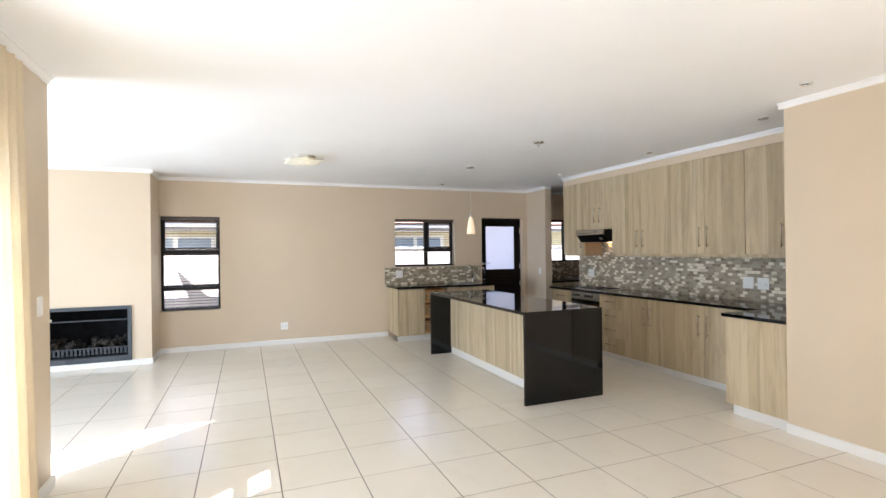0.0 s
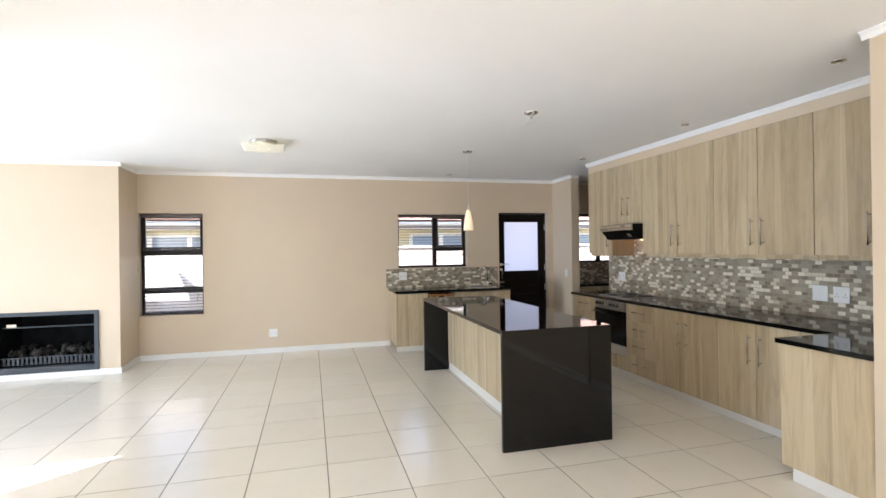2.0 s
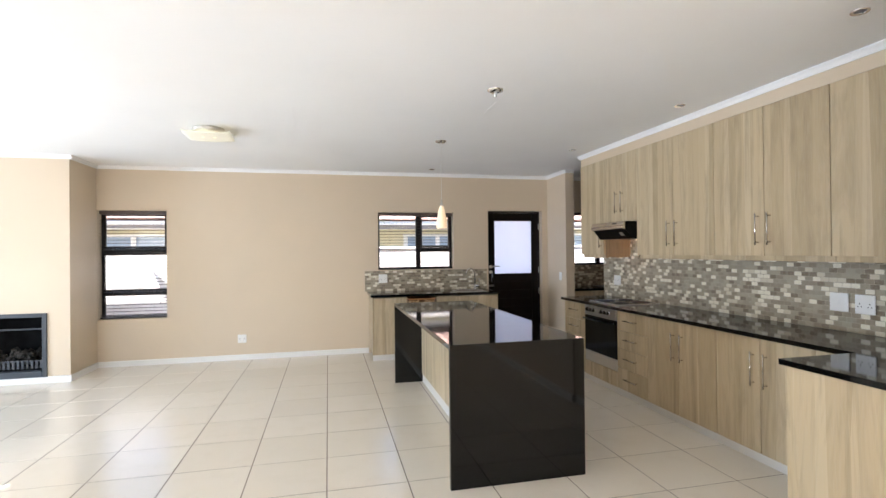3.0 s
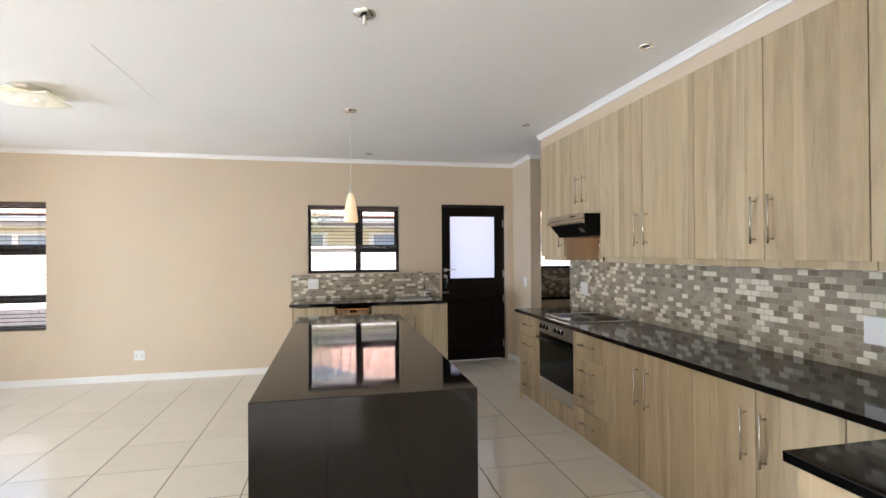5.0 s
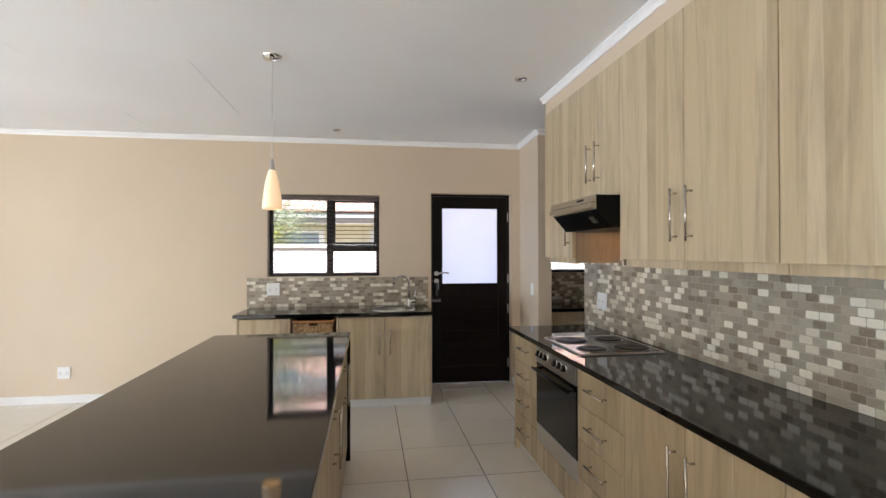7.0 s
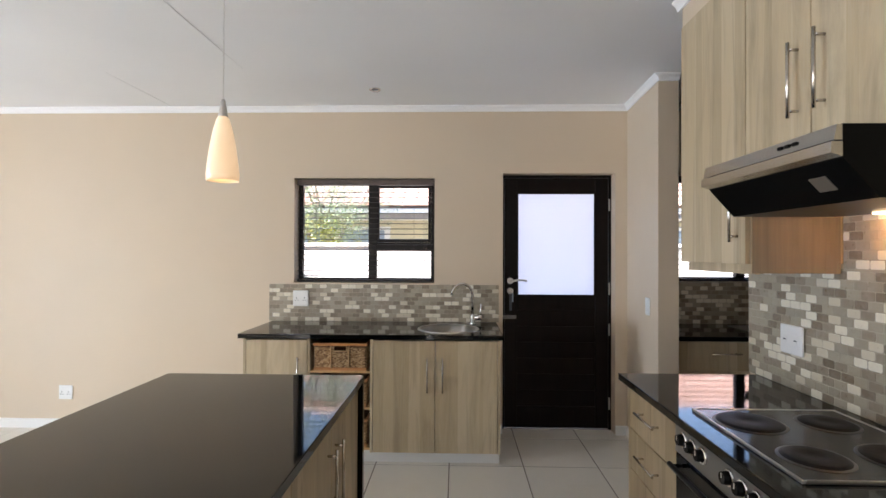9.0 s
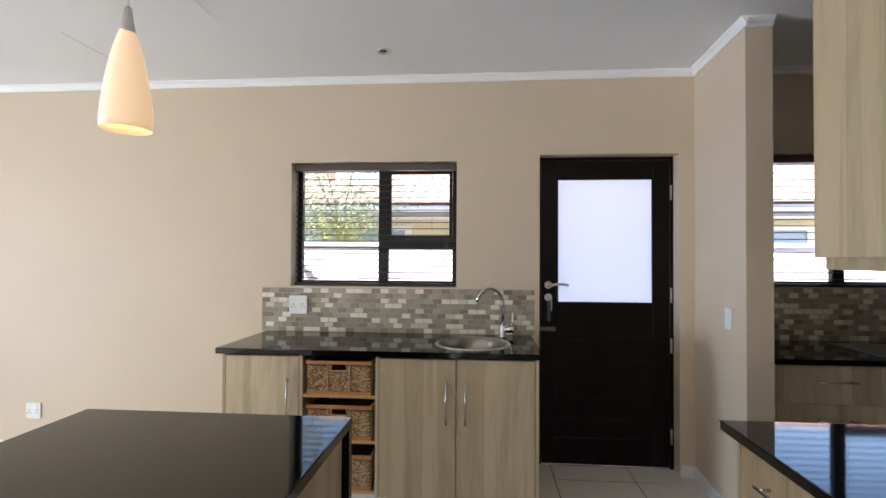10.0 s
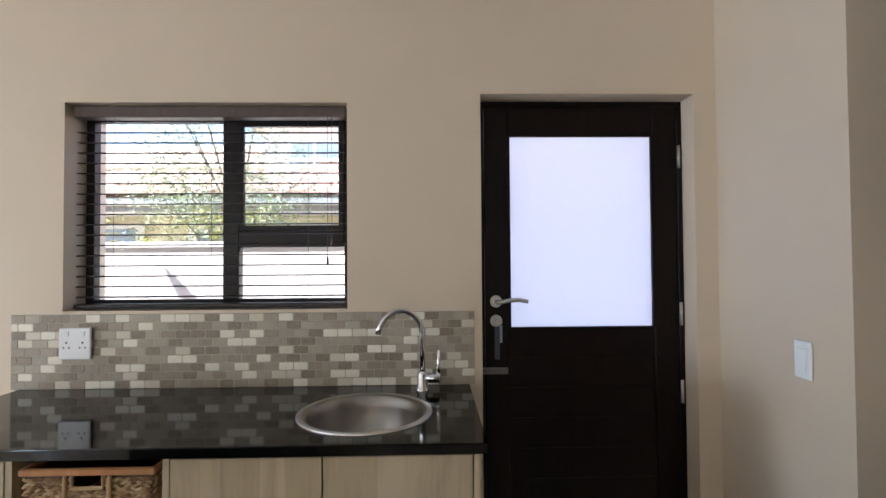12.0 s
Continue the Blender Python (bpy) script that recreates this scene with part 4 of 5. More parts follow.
# ---------- stove: hob and oven ----------
OY0, OY1 = 5.402, 6.040
XP = XB - 0.006  # face of the oven
ov = thing("oven", "built-under steel oven with black glass door and knobs", "oven")
part("body", bx(XB + 0.02, 4.98, OY0 + 0.004, OY1 - 0.004, 0.235, ZT), M_BLACK, ov)
part("control_panel", bx(XP, XB + 0.02, OY0 + 0.004, OY1 - 0.004, 0.752, 0.864, bevel=0.003), M_PANEL, ov, "brushed steel control panel")
for q in range(6):
    y = OY1 - 0.075 - q * 0.066 - (0.09 if q > 2 else 0.0)
    kn = part("knob", tube(bmesh.new(), [(XP, y, 0.815), (XP - 0.010, y, 0.815), (XP - 0.026, y, 0.815)], [0.023, 0.020, 0.017], 18), M_BLACK, ov, "black control knob")
    part("knob_skirt", tube(bmesh.new(), [(XP - 0.0002, y, 0.815), (XP - 0.006, y, 0.815), (XP - 0.0085, y, 0.815)], [0.0275, 0.0265, 0.0235], 20), M_CHROME, kn, "bright chrome skirt")
    part("knob_mark", bx(XP - 0.0275, XP - 0.0258, y - 0.0018, y + 0.0018, 0.815, 0.830), M_PLASTIC, kn)
dd = part("oven_door", bx(XP + 0.003, XB + 0.02, OY0 + 0.004, OY1 - 0.004, 0.355, 0.748, bevel=0.003), M_OVENGLASS, ov, "black glass oven door")
bm = tube(bmesh.new(), [(XP - 0.032, OY0 + 0.03, 0.715), (XP - 0.036, (OY0 + OY1) / 2, 0.715), (XP - 0.032, OY1 - 0.03, 0.715)], 0.0095, 12)
for y in (OY0 + 0.05, OY1 - 0.05):
    tube(bm, [(XP + 0.003, y, 0.715), (XP - 0.032, y, 0.715)], 0.007, 8)
part("oven_handle", bm, M_BLACK, dd)
part("lower_strip", bx(XP + 0.005, XB + 0.02, OY0 + 0.004, OY1 - 0.004, 0.238, 0.350, bevel=0.003), M_STEEL, ov, "brushed steel lower trim")
u = thing("oven_housing", "ash laminate panel under the oven", "cabinet")
part("panel", bx(XB, XB + 0.018, OY0, OY1, ZP + 0.004, 0.232), M_LAM, u)
part("bottom", bx(XB + 0.02, X_KIT, OY0, OY1, ZP, 0.228), M_LAM, u)
part("plinth", bx(4.448, 4.464, OY0, OY1, 0.0, ZP), M_PLINTH, u)

hob = thing("hob", "stainless steel hob with four solid black plates", "hob")
part("tray", bx(4.463, 4.947, 5.463, 6.012, 0.9005, 0.908, bevel=0.002), M_HOBSTEEL, hob)
bm = bmesh.new()
for a in ((4.455, 4.4625, 5.455, 6.02), (4.9475, 4.955, 5.455, 6.02), (4.4625, 4.9475, 5.455, 5.4625), (4.4625, 4.9475, 6.0125, 6.02)):
    box(bm, *a, 0.9005, 0.9105, 0.002)
part("rim", bm, M_STEEL, hob, "bright raised steel rim")
for x, y, r in ((4.575, 5.875, 0.095), (4.585, 5.595, 0.078), (4.825, 5.875, 0.078), (4.825, 5.595, 0.095)):
    pl = part("hotplate", lathe(bmesh.new(), [(r + 0.010, 0.9082), (r + 0.010, 0.9096), (r, 0.910), (r - 0.003, 0.9142), (r - 0.009, 0.9162), (0.028, 0.9154), (0.024, 0.9134), (0.001, 0.9134)], x, y, 36), M_IRON, hob, "solid black cast iron plate")
    part("trim_ring", lathe(bmesh.new(), [(r + 0.004, 0.9102), (r + 0.009, 0.9112), (r + 0.013, 0.9083)], x, y, 36), M_DARKSTEEL, pl)

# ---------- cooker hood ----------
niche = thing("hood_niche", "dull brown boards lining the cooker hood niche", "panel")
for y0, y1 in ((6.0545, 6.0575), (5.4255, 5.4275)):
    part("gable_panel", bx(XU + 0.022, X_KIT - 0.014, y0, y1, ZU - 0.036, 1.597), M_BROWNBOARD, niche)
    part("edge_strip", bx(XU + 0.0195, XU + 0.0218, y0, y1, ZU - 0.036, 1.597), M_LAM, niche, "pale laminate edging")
hd = thing("cooker_hood", "black cooker hood with a brushed steel visor", "cooker hood")
HY0, HY1 = 5.430, 6.053
prof = [(4.535, 1.695), (4.622, 1.598), (X_KIT - 0.012, 1.598), (X_KIT - 0.012, 1.776), (4.535, 1.776)]
part("body", prism(bmesh.new(), prof, "y", HY0, HY1), M_BLACK, hd)
part("visor", prism(bmesh.new(), [(4.514, 1.737), (4.521, 1.774), (4.534, 1.774), (4.534, 1.737)], "y", HY0, HY1), M_VISOR, hd, "brushed steel visor")
part("visor_lip", prism(bmesh.new(), [(4.506, 1.706), (4.508, 1.733), (4.534, 1.733), (4.534, 1.697)], "y", HY0 - 0.001, HY1 + 0.001), M_VISOR, hd)
for q in range(3):
    part("button", bx(4.513, 4.520, 5.56 + q * 0.03, 5.58 + q * 0.03, 1.752, 1.762, bevel=0.002), M_BLACK, hd)
part("lamp_cover", prism(bmesh.new(), [(4.560, 1.6636), (4.592, 1.6297), (4.590, 1.6277), (4.558, 1.6616)], "y", 5.52, 5.58), M_STEEL, hd)
part("lamp_lens", bx(X_KIT - 0.070, X_KIT - 0.030, 5.79, 5.85, 1.590, 1.5975), M_BULB, hd, "lit warm lamp lens")
hl = new("hood_lamp", bpy.data.lights.new("hood_lamp", "AREA"))
hl.data.size, hl.data.energy, hl.data.color = 0.04, 0.10, (1.0, 0.47, 0.18)
hl.matrix_world = look((X_KIT - 0.050, 5.82, 1.587), (X_KIT - 0.020, 5.90, 1.42))

# ---------- island ----------
IX0, IX1, IY0, IY1 = 2.276, 3.19, 3.872, 6.486
isl = thing("kitchen_island", "kitchen island with black granite waterfall ends and ash laminate body", "kitchen island")
bm = slab(bmesh.new(), [(IX0, IY0), (IX1, IY0), (IX1, IY1), (IX0, IY1)], 0.869, 0.90, 0.0)
top = [f for f in bm.faces if all(v.co.z > 0.89 for v in f.verts)][0]
bmesh.ops.bevel(bm, geom=list(top.edges), offset=0.003, segments=2, affect="EDGES", profile=0.5)
part("top_slab", bm, M_GRANITE, isl, "polished black granite top")
part("end_slab", bx(IX0, IX1, IY0, IY0 + 0.03, 0.0, 0.8688), M_GRANITE, isl, "polished black granite end")
part("end_slab", bx(IX0, IX1, IY1 - 0.03, IY1, 0.0, 0.8688), M_GRANITE, isl)
part("body", bx(2.60, 3.148, IY0 + 0.032, IY1 - 0.032, 0.1, 0.8675), M_LAM, isl)
n_p = 4
for q in range(n_p):
    a = IY0 + 0.033 + q * (IY1 - IY0 - 0.066) / n_p
    b = a + (IY1 - IY0 - 0.066) / n_p
    part("back_panel", bx(2.582, 2.599, a + 0.0008, b - 0.0008, 0.096, 0.867, bevel=0.0008), M_LAM, isl)
part("plinth", bx(2.590, 2.606, IY0 + 0.032, IY1 - 0.032, 0.0, 0.094), M_PLINTH, isl, "white plinth board")
part("plinth", bx(3.09, 3.106, IY0 + 0.032, IY1 - 0.032, 0.0, 0.094), M_PLINTH, isl)
edges = [6.452, 5.98, 5.55, 5.12, 4.69, 4.26, 3.906]
for q, (b, a) in enumerate(zip(edges, edges[1:])):
    dr = part("door", bx(3.150, 3.168, a + G, b - G, 0.102, 0.864, bevel=0.0012), M_LAM, isl)
    handle(dr, (3.168, a + 0.05 if q % 2 == 0 else b - 0.05, 0.66), 90)

# ---------- sink counter ----------
YS = 7.62
sc = thing("sink_cabinet", "ash laminate sink base with three doors and an open basket bay", "cabinet")
for a in ((2.132, 2.150), (2.583, 2.601), (3.018, 3.036), (3.899, 3.917)):
    part("side_panel", bx(a[0], a[1], YS + 0.001, Y_BACK - 0.017, 0.083, ZT), M_LAM, sc)
part("back", bx(2.602, 3.017, Y_BACK - 0.033, Y_BACK - 0.017, 0.1, ZT - 0.001), M_LAM, sc)
part("body", bx(2.1505, 2.5825, YS + 0.021, Y_BACK - 0.034, 0.083, ZT - 0.05), M_LAM, sc)
part("body", bx(3.0365, 3.8985, YS + 0.021, Y_BACK - 0.034, 0.083, 0.70), M_LAM, sc)
for a, b, hxx in ((2.151, 2.582, 2.521), (3.037, 3.4675, 3.414), (3.4675, 3.898, 3.519)):
    dr = part("door", bx(a + G, b - G, YS, YS + 0.018, 0.086, ZT - 0.012, bevel=0.0012), M_LAM, sc)
    handle(dr, (hxx, YS, 0.624), 0)
for z in (0.628, 0.378, 0.100):
    part("shelf", bx(2.602, 3.017, YS + 0.004, 8.2, z, z + 0.017, bevel=0.001), M_PINE, sc, "pale pine runner shelf")
part("plinth", bx(2.135, 3.914, YS + 0.055, YS + 0.071, 0.0, 0.082), M_PLINTH, sc, "pale plinth board")


def basket_parts(o):
    X0, X1, Y0, Y1, Z1 = -0.190, 0.190, 0.0, 0.42, 0.190
    bm = bmesh.new()
    for a in ((X0, X1, Y0, Y0 + 0.016), (X0, X1, Y1 - 0.016, Y1), (X0, X0 + 0.016, Y0 + 0.016, Y1 - 0.016), (X1 - 0.016, X1, Y0 + 0.016, Y1 - 0.016)):
        box(bm, *a, Z1 - 0.02, Z1, 0.004)
    part("rim", bm, M_BASKETWOOD, o, "orange pine rim")
    bm = bmesh.new()
    box(bm, X0 + 0.006, X1 - 0.006, Y0 + 0.004, Y1 - 0.004, 0.0, 0.022, 0.003)
    part("base", bm, M_BASKETWOOD, o)
    bm = bmesh.new()
    for a in ((X0 + 0.012, -0.042, Y0 + 0.010, Y0 + 0.016, 0.02, Z1 - 0.01), (0.042, X1 - 0.012, Y0 + 0.010, Y0 + 0.016, 0.02, Z1 - 0.01), (-0.042, 0.042, Y0 + 0.010, Y0 + 0.016, 0.02, Z1 - 0.058),
              (X0 + 0.010, X0 + 0.016, Y0 + 0.012, Y1 - 0.012, 0.02, Z1 - 0.01), (X1 - 0.016, X1 - 0.010, Y0 + 0.012, Y1 - 0.012, 0.02, Z1 - 0.01), (X0 + 0.012, X1 - 0.012, Y1 - 0.016, Y1 - 0.01, 0.02, Z1 - 0.01)):
        box(bm, *a)
    # added dark sheet behind the weave, standing in for shade in its gaps
    part("lining", bm, M_WEAVESHADE, o)
    rg = random.Random(8)
    vs, fs = [], []

    def strand(c, along, up, out, ln, th, skew):
        k = len(vs)
        for s, t in ((-1, 0.35), (-0.45, 1), (0.45, 1), (1, 0.35)):
            p = c + along * (s * ln) + up * (s * skew)
            vs.extend([tuple(p - up * th * t), tuple(p + out * th * 1.15 * t), tuple(p + up * th * t)])
        for q in range(3):
            a = k + q * 3
            fs.extend([(a, a + 3, a + 4, a + 1), (a + 1, a + 4, a + 5, a + 2)])

    rows = 15
    for r in range(rows):
        z = 0.027 + r * (Z1 - 0.052) / rows
        n = 25
        for q in range(n):
            x = X0 + 0.016 + (q + (0.5 if r % 2 else 0.0)) * (X1 - X0 - 0.03) / n
            if x > X1 - 0.014 or (abs(x) < 0.044 and z > Z1 - 0.062):
                continue
            strand(Vector((x, Y0 + 0.010, z + rg.uniform(-0.0012, 0.0012))), Vector((1, 0, 0)), Vector((0, 0, 1)), Vector((0, -1, 0)), 0.0098, 0.0052 * rg.uniform(0.8, 1.15), rg.choice((-1, 1)) * 0.0028)
        for sx, xx in ((-1, X0 + 0.011), (1, X1 - 0.011)):
            for q in range(27):
                y = Y0 + 0.02 + (q + (0.5 if r % 2 else 0.0)) * 0.0145
                strand(Vector((xx, y, z)), Vector((0, 1, 0)), Vector((0, 0, 1)), Vector((sx, 0, 0)), 0.0098, 0.0052, (-1) ** q * 0.0028)
    me = bpy.data.meshes.new("weave")
    me.from_pydata(vs, [], fs)
    me.materials.append(M_WEAVE)
    w_ = new("weave", me)
    w_.parent = o
    tagged(w_, "woven seagrass sides", kind="stuff")
    for xx in (-0.062, 0.062):
        part("stake", tube(bmesh.new(), [(xx, Y0 + 0.005, 0.02), (xx, Y0 + 0.002, 0.10), (xx, Y0 + 0.005, Z1 - 0.02)], 0.006, 8), M_WEAVE, o)
    bm = bmesh.new()
    tube(bm, [(-0.044, Y0 + 0.006, Z1 - 0.02), (-0.044, Y0 + 0.006, Z1 - 0.056), (0.044, Y0 + 0.006, Z1 - 0.056), (0.044, Y0 + 0.006, Z1 - 0.02)], 0.006, 8)
    part("grip", bm, M_WEAVE, o, "braided hand grip opening")


bk = thing("basket", "woven seagrass drawer basket with orange pine rim on a shelf", "basket", "baskets in the sink unit", (2.8095, YS - 0.004, 0.6452))
basket_parts(bk)
copy_thing(bk, pose(2.8095, YS + 0.004, 0.3952))
copy_thing(bk, pose(2.8095, YS + 0.010, 0.1172))

# the worktop has a round hole for the bowl
SX, SY, SR = 3.553, 7.888, 0.222
swt = thing("worktop", "polished black granite sink worktop", "worktop")
bm = bmesh.new()
N = 64
x0, x1, y0, y1 = 2.105, 3.935, 7.592, Y_BACK - 0.001


def edge_point(a):
    c, s = math.cos(a), math.sin(a)
    t = min([((x1 - SX) / c) if c > 1e-9 else 9, ((x0 - SX) / c) if c < -1e-9 else 9, ((y1 - SY) / s) if s > 1e-9 else 9, ((y0 - SY) / s) if s < -1e-9 else 9])
    return (SX + c * t, SY + s * t)


angs = sorted([2 * math.pi * k / N for k in range(N)] + [math.atan2(yy - SY, xx - SX) % (2 * math.pi) for xx in (x0, x1) for yy in (y0, y1)])
ring = []
for a in angs:
    ex, ey = edge_point(a)
    ix, iy = SX + (SR - 0.01) * math.cos(a), SY + (SR - 0.01) * math.sin(a)
    ring.append([bm.verts.new(p) for p in ((ix, iy, 0.869), (ix, iy, 0.90), (ex, ey, 0.90), (ex, ey, 0.869))])
for a, b in zip(ring, ring[1:] + ring[:1]):
    for q in range(4):
        bm.faces.new((a[q], b[q], b[(q + 1) % 4], a[(q + 1) % 4]))
part("slab", bm, M_GRANITE, swt)
part("front_edge", tube(bmesh.new(), [(x0, y0 + 0.001, 0.8975), (x1, y0 + 0.001, 0.8975)], 0.0025, 8), M_GRANITE, swt)

sk = thing("sink", "round stainless steel inset sink bowl", "sink")
prof = [(SR + 0.004, 0.9004), (SR + 0.003, 0.903), (SR - 0.004, 0.9045), (SR - 0.016, 0.903), (SR - 0.024, 0.897), (SR - 0.030, 0.86), (SR - 0.045, 0.78), (SR - 0.075, 0.752), (0.05, 0.744), (0.042, 0.738), (0.001, 0.738)]
part("bowl", lathe(bmesh.new(), prof, SX, SY, 64), M_INOX, sk)
part("rim", lathe(bmesh.new(), [(SR + 0.0055, 0.9003), (SR + 0.005, 0.9042), (SR + 0.001, 0.9062), (SR - 0.007, 0.9062), (SR - 0.013, 0.9045)], SX, SY, 64), M_STEEL, sk, "bright polished rim")
part("drain", lathe(bmesh.new(), [(0.045, 0.7405), (0.04, 0.745), (0.03, 0.742), (0.001, 0.743)], SX, SY, 24), M_CHROME, sk)

TX, TY = 3.742, 8.165
tap = thing("mixer_tap", "chrome swan-neck mixer tap behind the sink", "tap")
part("base", lathe(bmesh.new(), [(0.026, 0.9002), (0.026, 0.906), (0.021, 0.911), (0.0205, 0.965), (0.018, 0.97), (0.012, 0.975)], TX, TY, 24), M_CHROME, tap)
arc = [(TX, TY, 0.96), (TX, TY, 1.12)]
ux, uy = -0.90, -0.43
for k in range(1, 13):
    a = math.pi * k / 12 * 0.96
    rr = 0.093
    q = rr * (1 - math.cos(a))
    arc.append((TX + ux * q, TY + uy * q, 1.12 + rr * math.sin(a) * 1.05))
part("spout", tube(bmesh.new(), arc, 0.0115, 14), M_CHROME, tap)
bm = tube(bmesh.new(), [(TX + 0.010, TY, 0.948), (TX + 0.072, TY - 0.012, 0.948)], 0.020, 16)
part("valve", bm, M_CHROME, tap)
part("lever", tube(bmesh.new(), [(TX + 0.062, TY - 0.010, 0.955), (TX + 0.064, TY - 0.012, 1.00), (TX + 0.065, TY - 0.014, 1.06)], [0.009, 0.008, 0.007], 10), M_CHROME, tap)

# ---------- scullery counter ----------
s2 = thing("scullery_cabinet", "ash laminate scullery drawer unit in shade", "cabinet")
part("body", bx(5.094, 6.998, 7.66, Y_BACK - 0.013, ZP, ZT), M_LAM, s2)
for q in range(3):
    xx = 5.13 + q * 0.62
    for zz0, zz1 in ((0.105, 0.46), (0.463, 0.66), (0.663, 0.862)):
        dr = part("drawer", bx(xx + G, xx + 0.62 - G, 7.64, 7.658, zz0, zz1, bevel=0.0012), M_LAM, s2)
        handle(dr, (xx + 0.31, 7.64, (zz0 + zz1) / 2 + 0.02), 0, True)
part("plinth", bx(5.094, 6.998, 7.70, 7.715, 0.0, ZP), M_PLINTH, s2)
s3 = thing("worktop", "polished black granite scullery worktop", "worktop")
part("slab", bx(5.093, 6.999, 7.612, Y_BACK - 0.001, 0.869, 0.90, bevel=0.003), M_GRANITE, s3)
sb = thing("drainer_sink", "stainless steel drainer sink set in the scullery worktop", "sink")
bm = bmesh.new()
box(bm, 5.72, 6.55, 7.72, 8.13, 0.9005, 0.906, 0.003)
part("tray", bm, M_INOX, sb)

# ---------- outside ----------
struct("ground", bx(-60, 60, Y_BACK + TN, 120, -0.25, -0.12), M_PAVE, "grey paved yard and ground outside", "ground")
struct("terrace", bx(-60, X_LEFT - TH, -60, Y_BACK + TN, -0.25, -0.12), M_PAVE, "grey paved terrace", "ground")
struct("side_yard", bx(X_LEFT - TH, 60, -60, Y_FRONT - TH, -0.25, -0.12), M_PAVE, "grey paved ground", "ground")
struct("side_ground", bx(7.2, 60, Y_FRONT - TH, Y_BACK + TN, -0.25, -0.12), M_PAVE, "grey paved ground", "ground")

bw = thing("boundary_wall", "white plastered garden boundary wall partly in the house's shade", "garden wall")
part("wall", bx(-14, 20, 10.5, 10.72, -0.13, 1.535), M_OUTWALL, bw)
part("coping", bx(-14, 20, 10.47, 10.75, 1.536, 1.585, bevel=0.008), M_OUTWALL, bw)

NX0, NX1, NY, NEAVE = -16.0, 18.0, 12.9, 2.2
nh = thing("neighbour_house", "single-storey yellow plastered house with a terracotta tiled roof", "house")
part("wall", bx(NX0, NX1, NY, NY + 0.3, -0.13, 2.20), M_YELLOW, nh)
part("fascia", bx(NX0 - 0.4, NX1 + 0.4, 12.28, 12.31, 2.03, 2.19), M_STONECOPING, nh, "grey fascia board")
part("gutter", bx(NX0 - 0.4, NX1 + 0.4, 12.18, 12.279, 2.10, 2.19, bevel=0.02), M_TRIM, nh, "white gutter")
part("soffit", bx(NX0 - 0.4, NX1 + 0.4, 12.311, NY, 2.03, 2.05), M_TRIM, nh)


def house_window(x0, x1, z0, z1, n, parent, y, f=M_TRIM):
    wi = part("window", bx(x0, x1, y - 0.03, y - 0.002, z0, z1), M_HOUSEGLASS, parent, "bluish window glass")
    bm = bmesh.new()
    box(bm, x0 - 0.06, x1 + 0.06, y - 0.06, y - 0.031, z1, z1 + 0.06)
    box(bm, x0 - 0.06, x1 + 0.06, y - 0.07, y - 0.031, z0 - 0.06, z0)
    for q in range(n + 1):
        x = x0 + (x1 - x0) * q / n
        box(bm, x - 0.05, x + 0.05, y - 0.06, y - 0.031, z0, z1)
    part("frame", bm, f, wi)


for x0, x1, n in ((-4.2, -0.1, 5), (0.6, 2.4, 2), (3.4, 5.0, 2), (6.4, 8.6, 3), (9.6, 11.8, 3)):
    house_window(x0, x1, 0.9, 1.86, n, nh, NY)

# barrel-tiled roof slope in courses
vs, fs = [], []
slope = math.tan(radians(24))
for r in range(11):
    yy0, yy1 = 12.12 + r * 0.33, 12.12 + r * 0.33 + 0.36
    for q in range(int((NX1 - NX0 + 0.8) / 0.22)):
        xx = NX0 - 0.4 + q * 0.22
        if (yy0 - 12.12) * slope > max(0.30, 0.30 + (xx - 1.6) * 0.62):
            continue
        k = len(vs)
        for yy, lift in ((yy0, 0.028), (yy1, 0.0)):
            for j in range(5):
                a = math.pi * j / 4
                vs.append((xx + 0.11 - 0.11 * math.cos(a), yy, NEAVE + 0.0 + (yy - 12.12) * slope + lift + 0.045 * math.sin(a)))
        for j in range(4):
            fs.append((k + j, k + j + 1, k + 6 + j, k + 5 + j))
        fs.append((k, k + 4, k + 3, k + 2, k + 1))
me = bpy.data.meshes.new("roof_tiles")
me.from_pydata(vs, [], fs)
me.materials.append(M_ROOF)
rt = new("roof_tiles", me)
rt.parent = nh
tagged(rt, "rounded terracotta roof tiles", kind="stuff")
part("low_roof_deck", prism(bmesh.new(), [(12.2, 2.19), (13.1, 2.19 + 0.9 * slope), (14.0, 2.19), (14.0, 2.15), (12.2, 2.15)], "x", NX0 - 0.4, 2.0), M_ROOF, nh)
bm = bmesh.new()
pts = [(1.3, 12.2, 2.18), (NX1 + 0.4, 12.2, 2.18), (NX1 + 0.4, 15.75, 2.18 + 3.55 * slope), (3.9, 15.75, 2.18 + 3.55 * slope), (NX1 + 0.4, 19.3, 2.18), (1.3, 19.3, 2.18)]
p = [bm.verts.new(c) for c in pts]
for f in ((0, 1, 2, 3), (3, 2, 4, 5), (0, 3, 5), (1, 4, 2), (0, 5, 4, 1)):
    bm.faces.new([p[k] for k in f])
part("hip_roof_deck", bm, M_ROOF, nh)

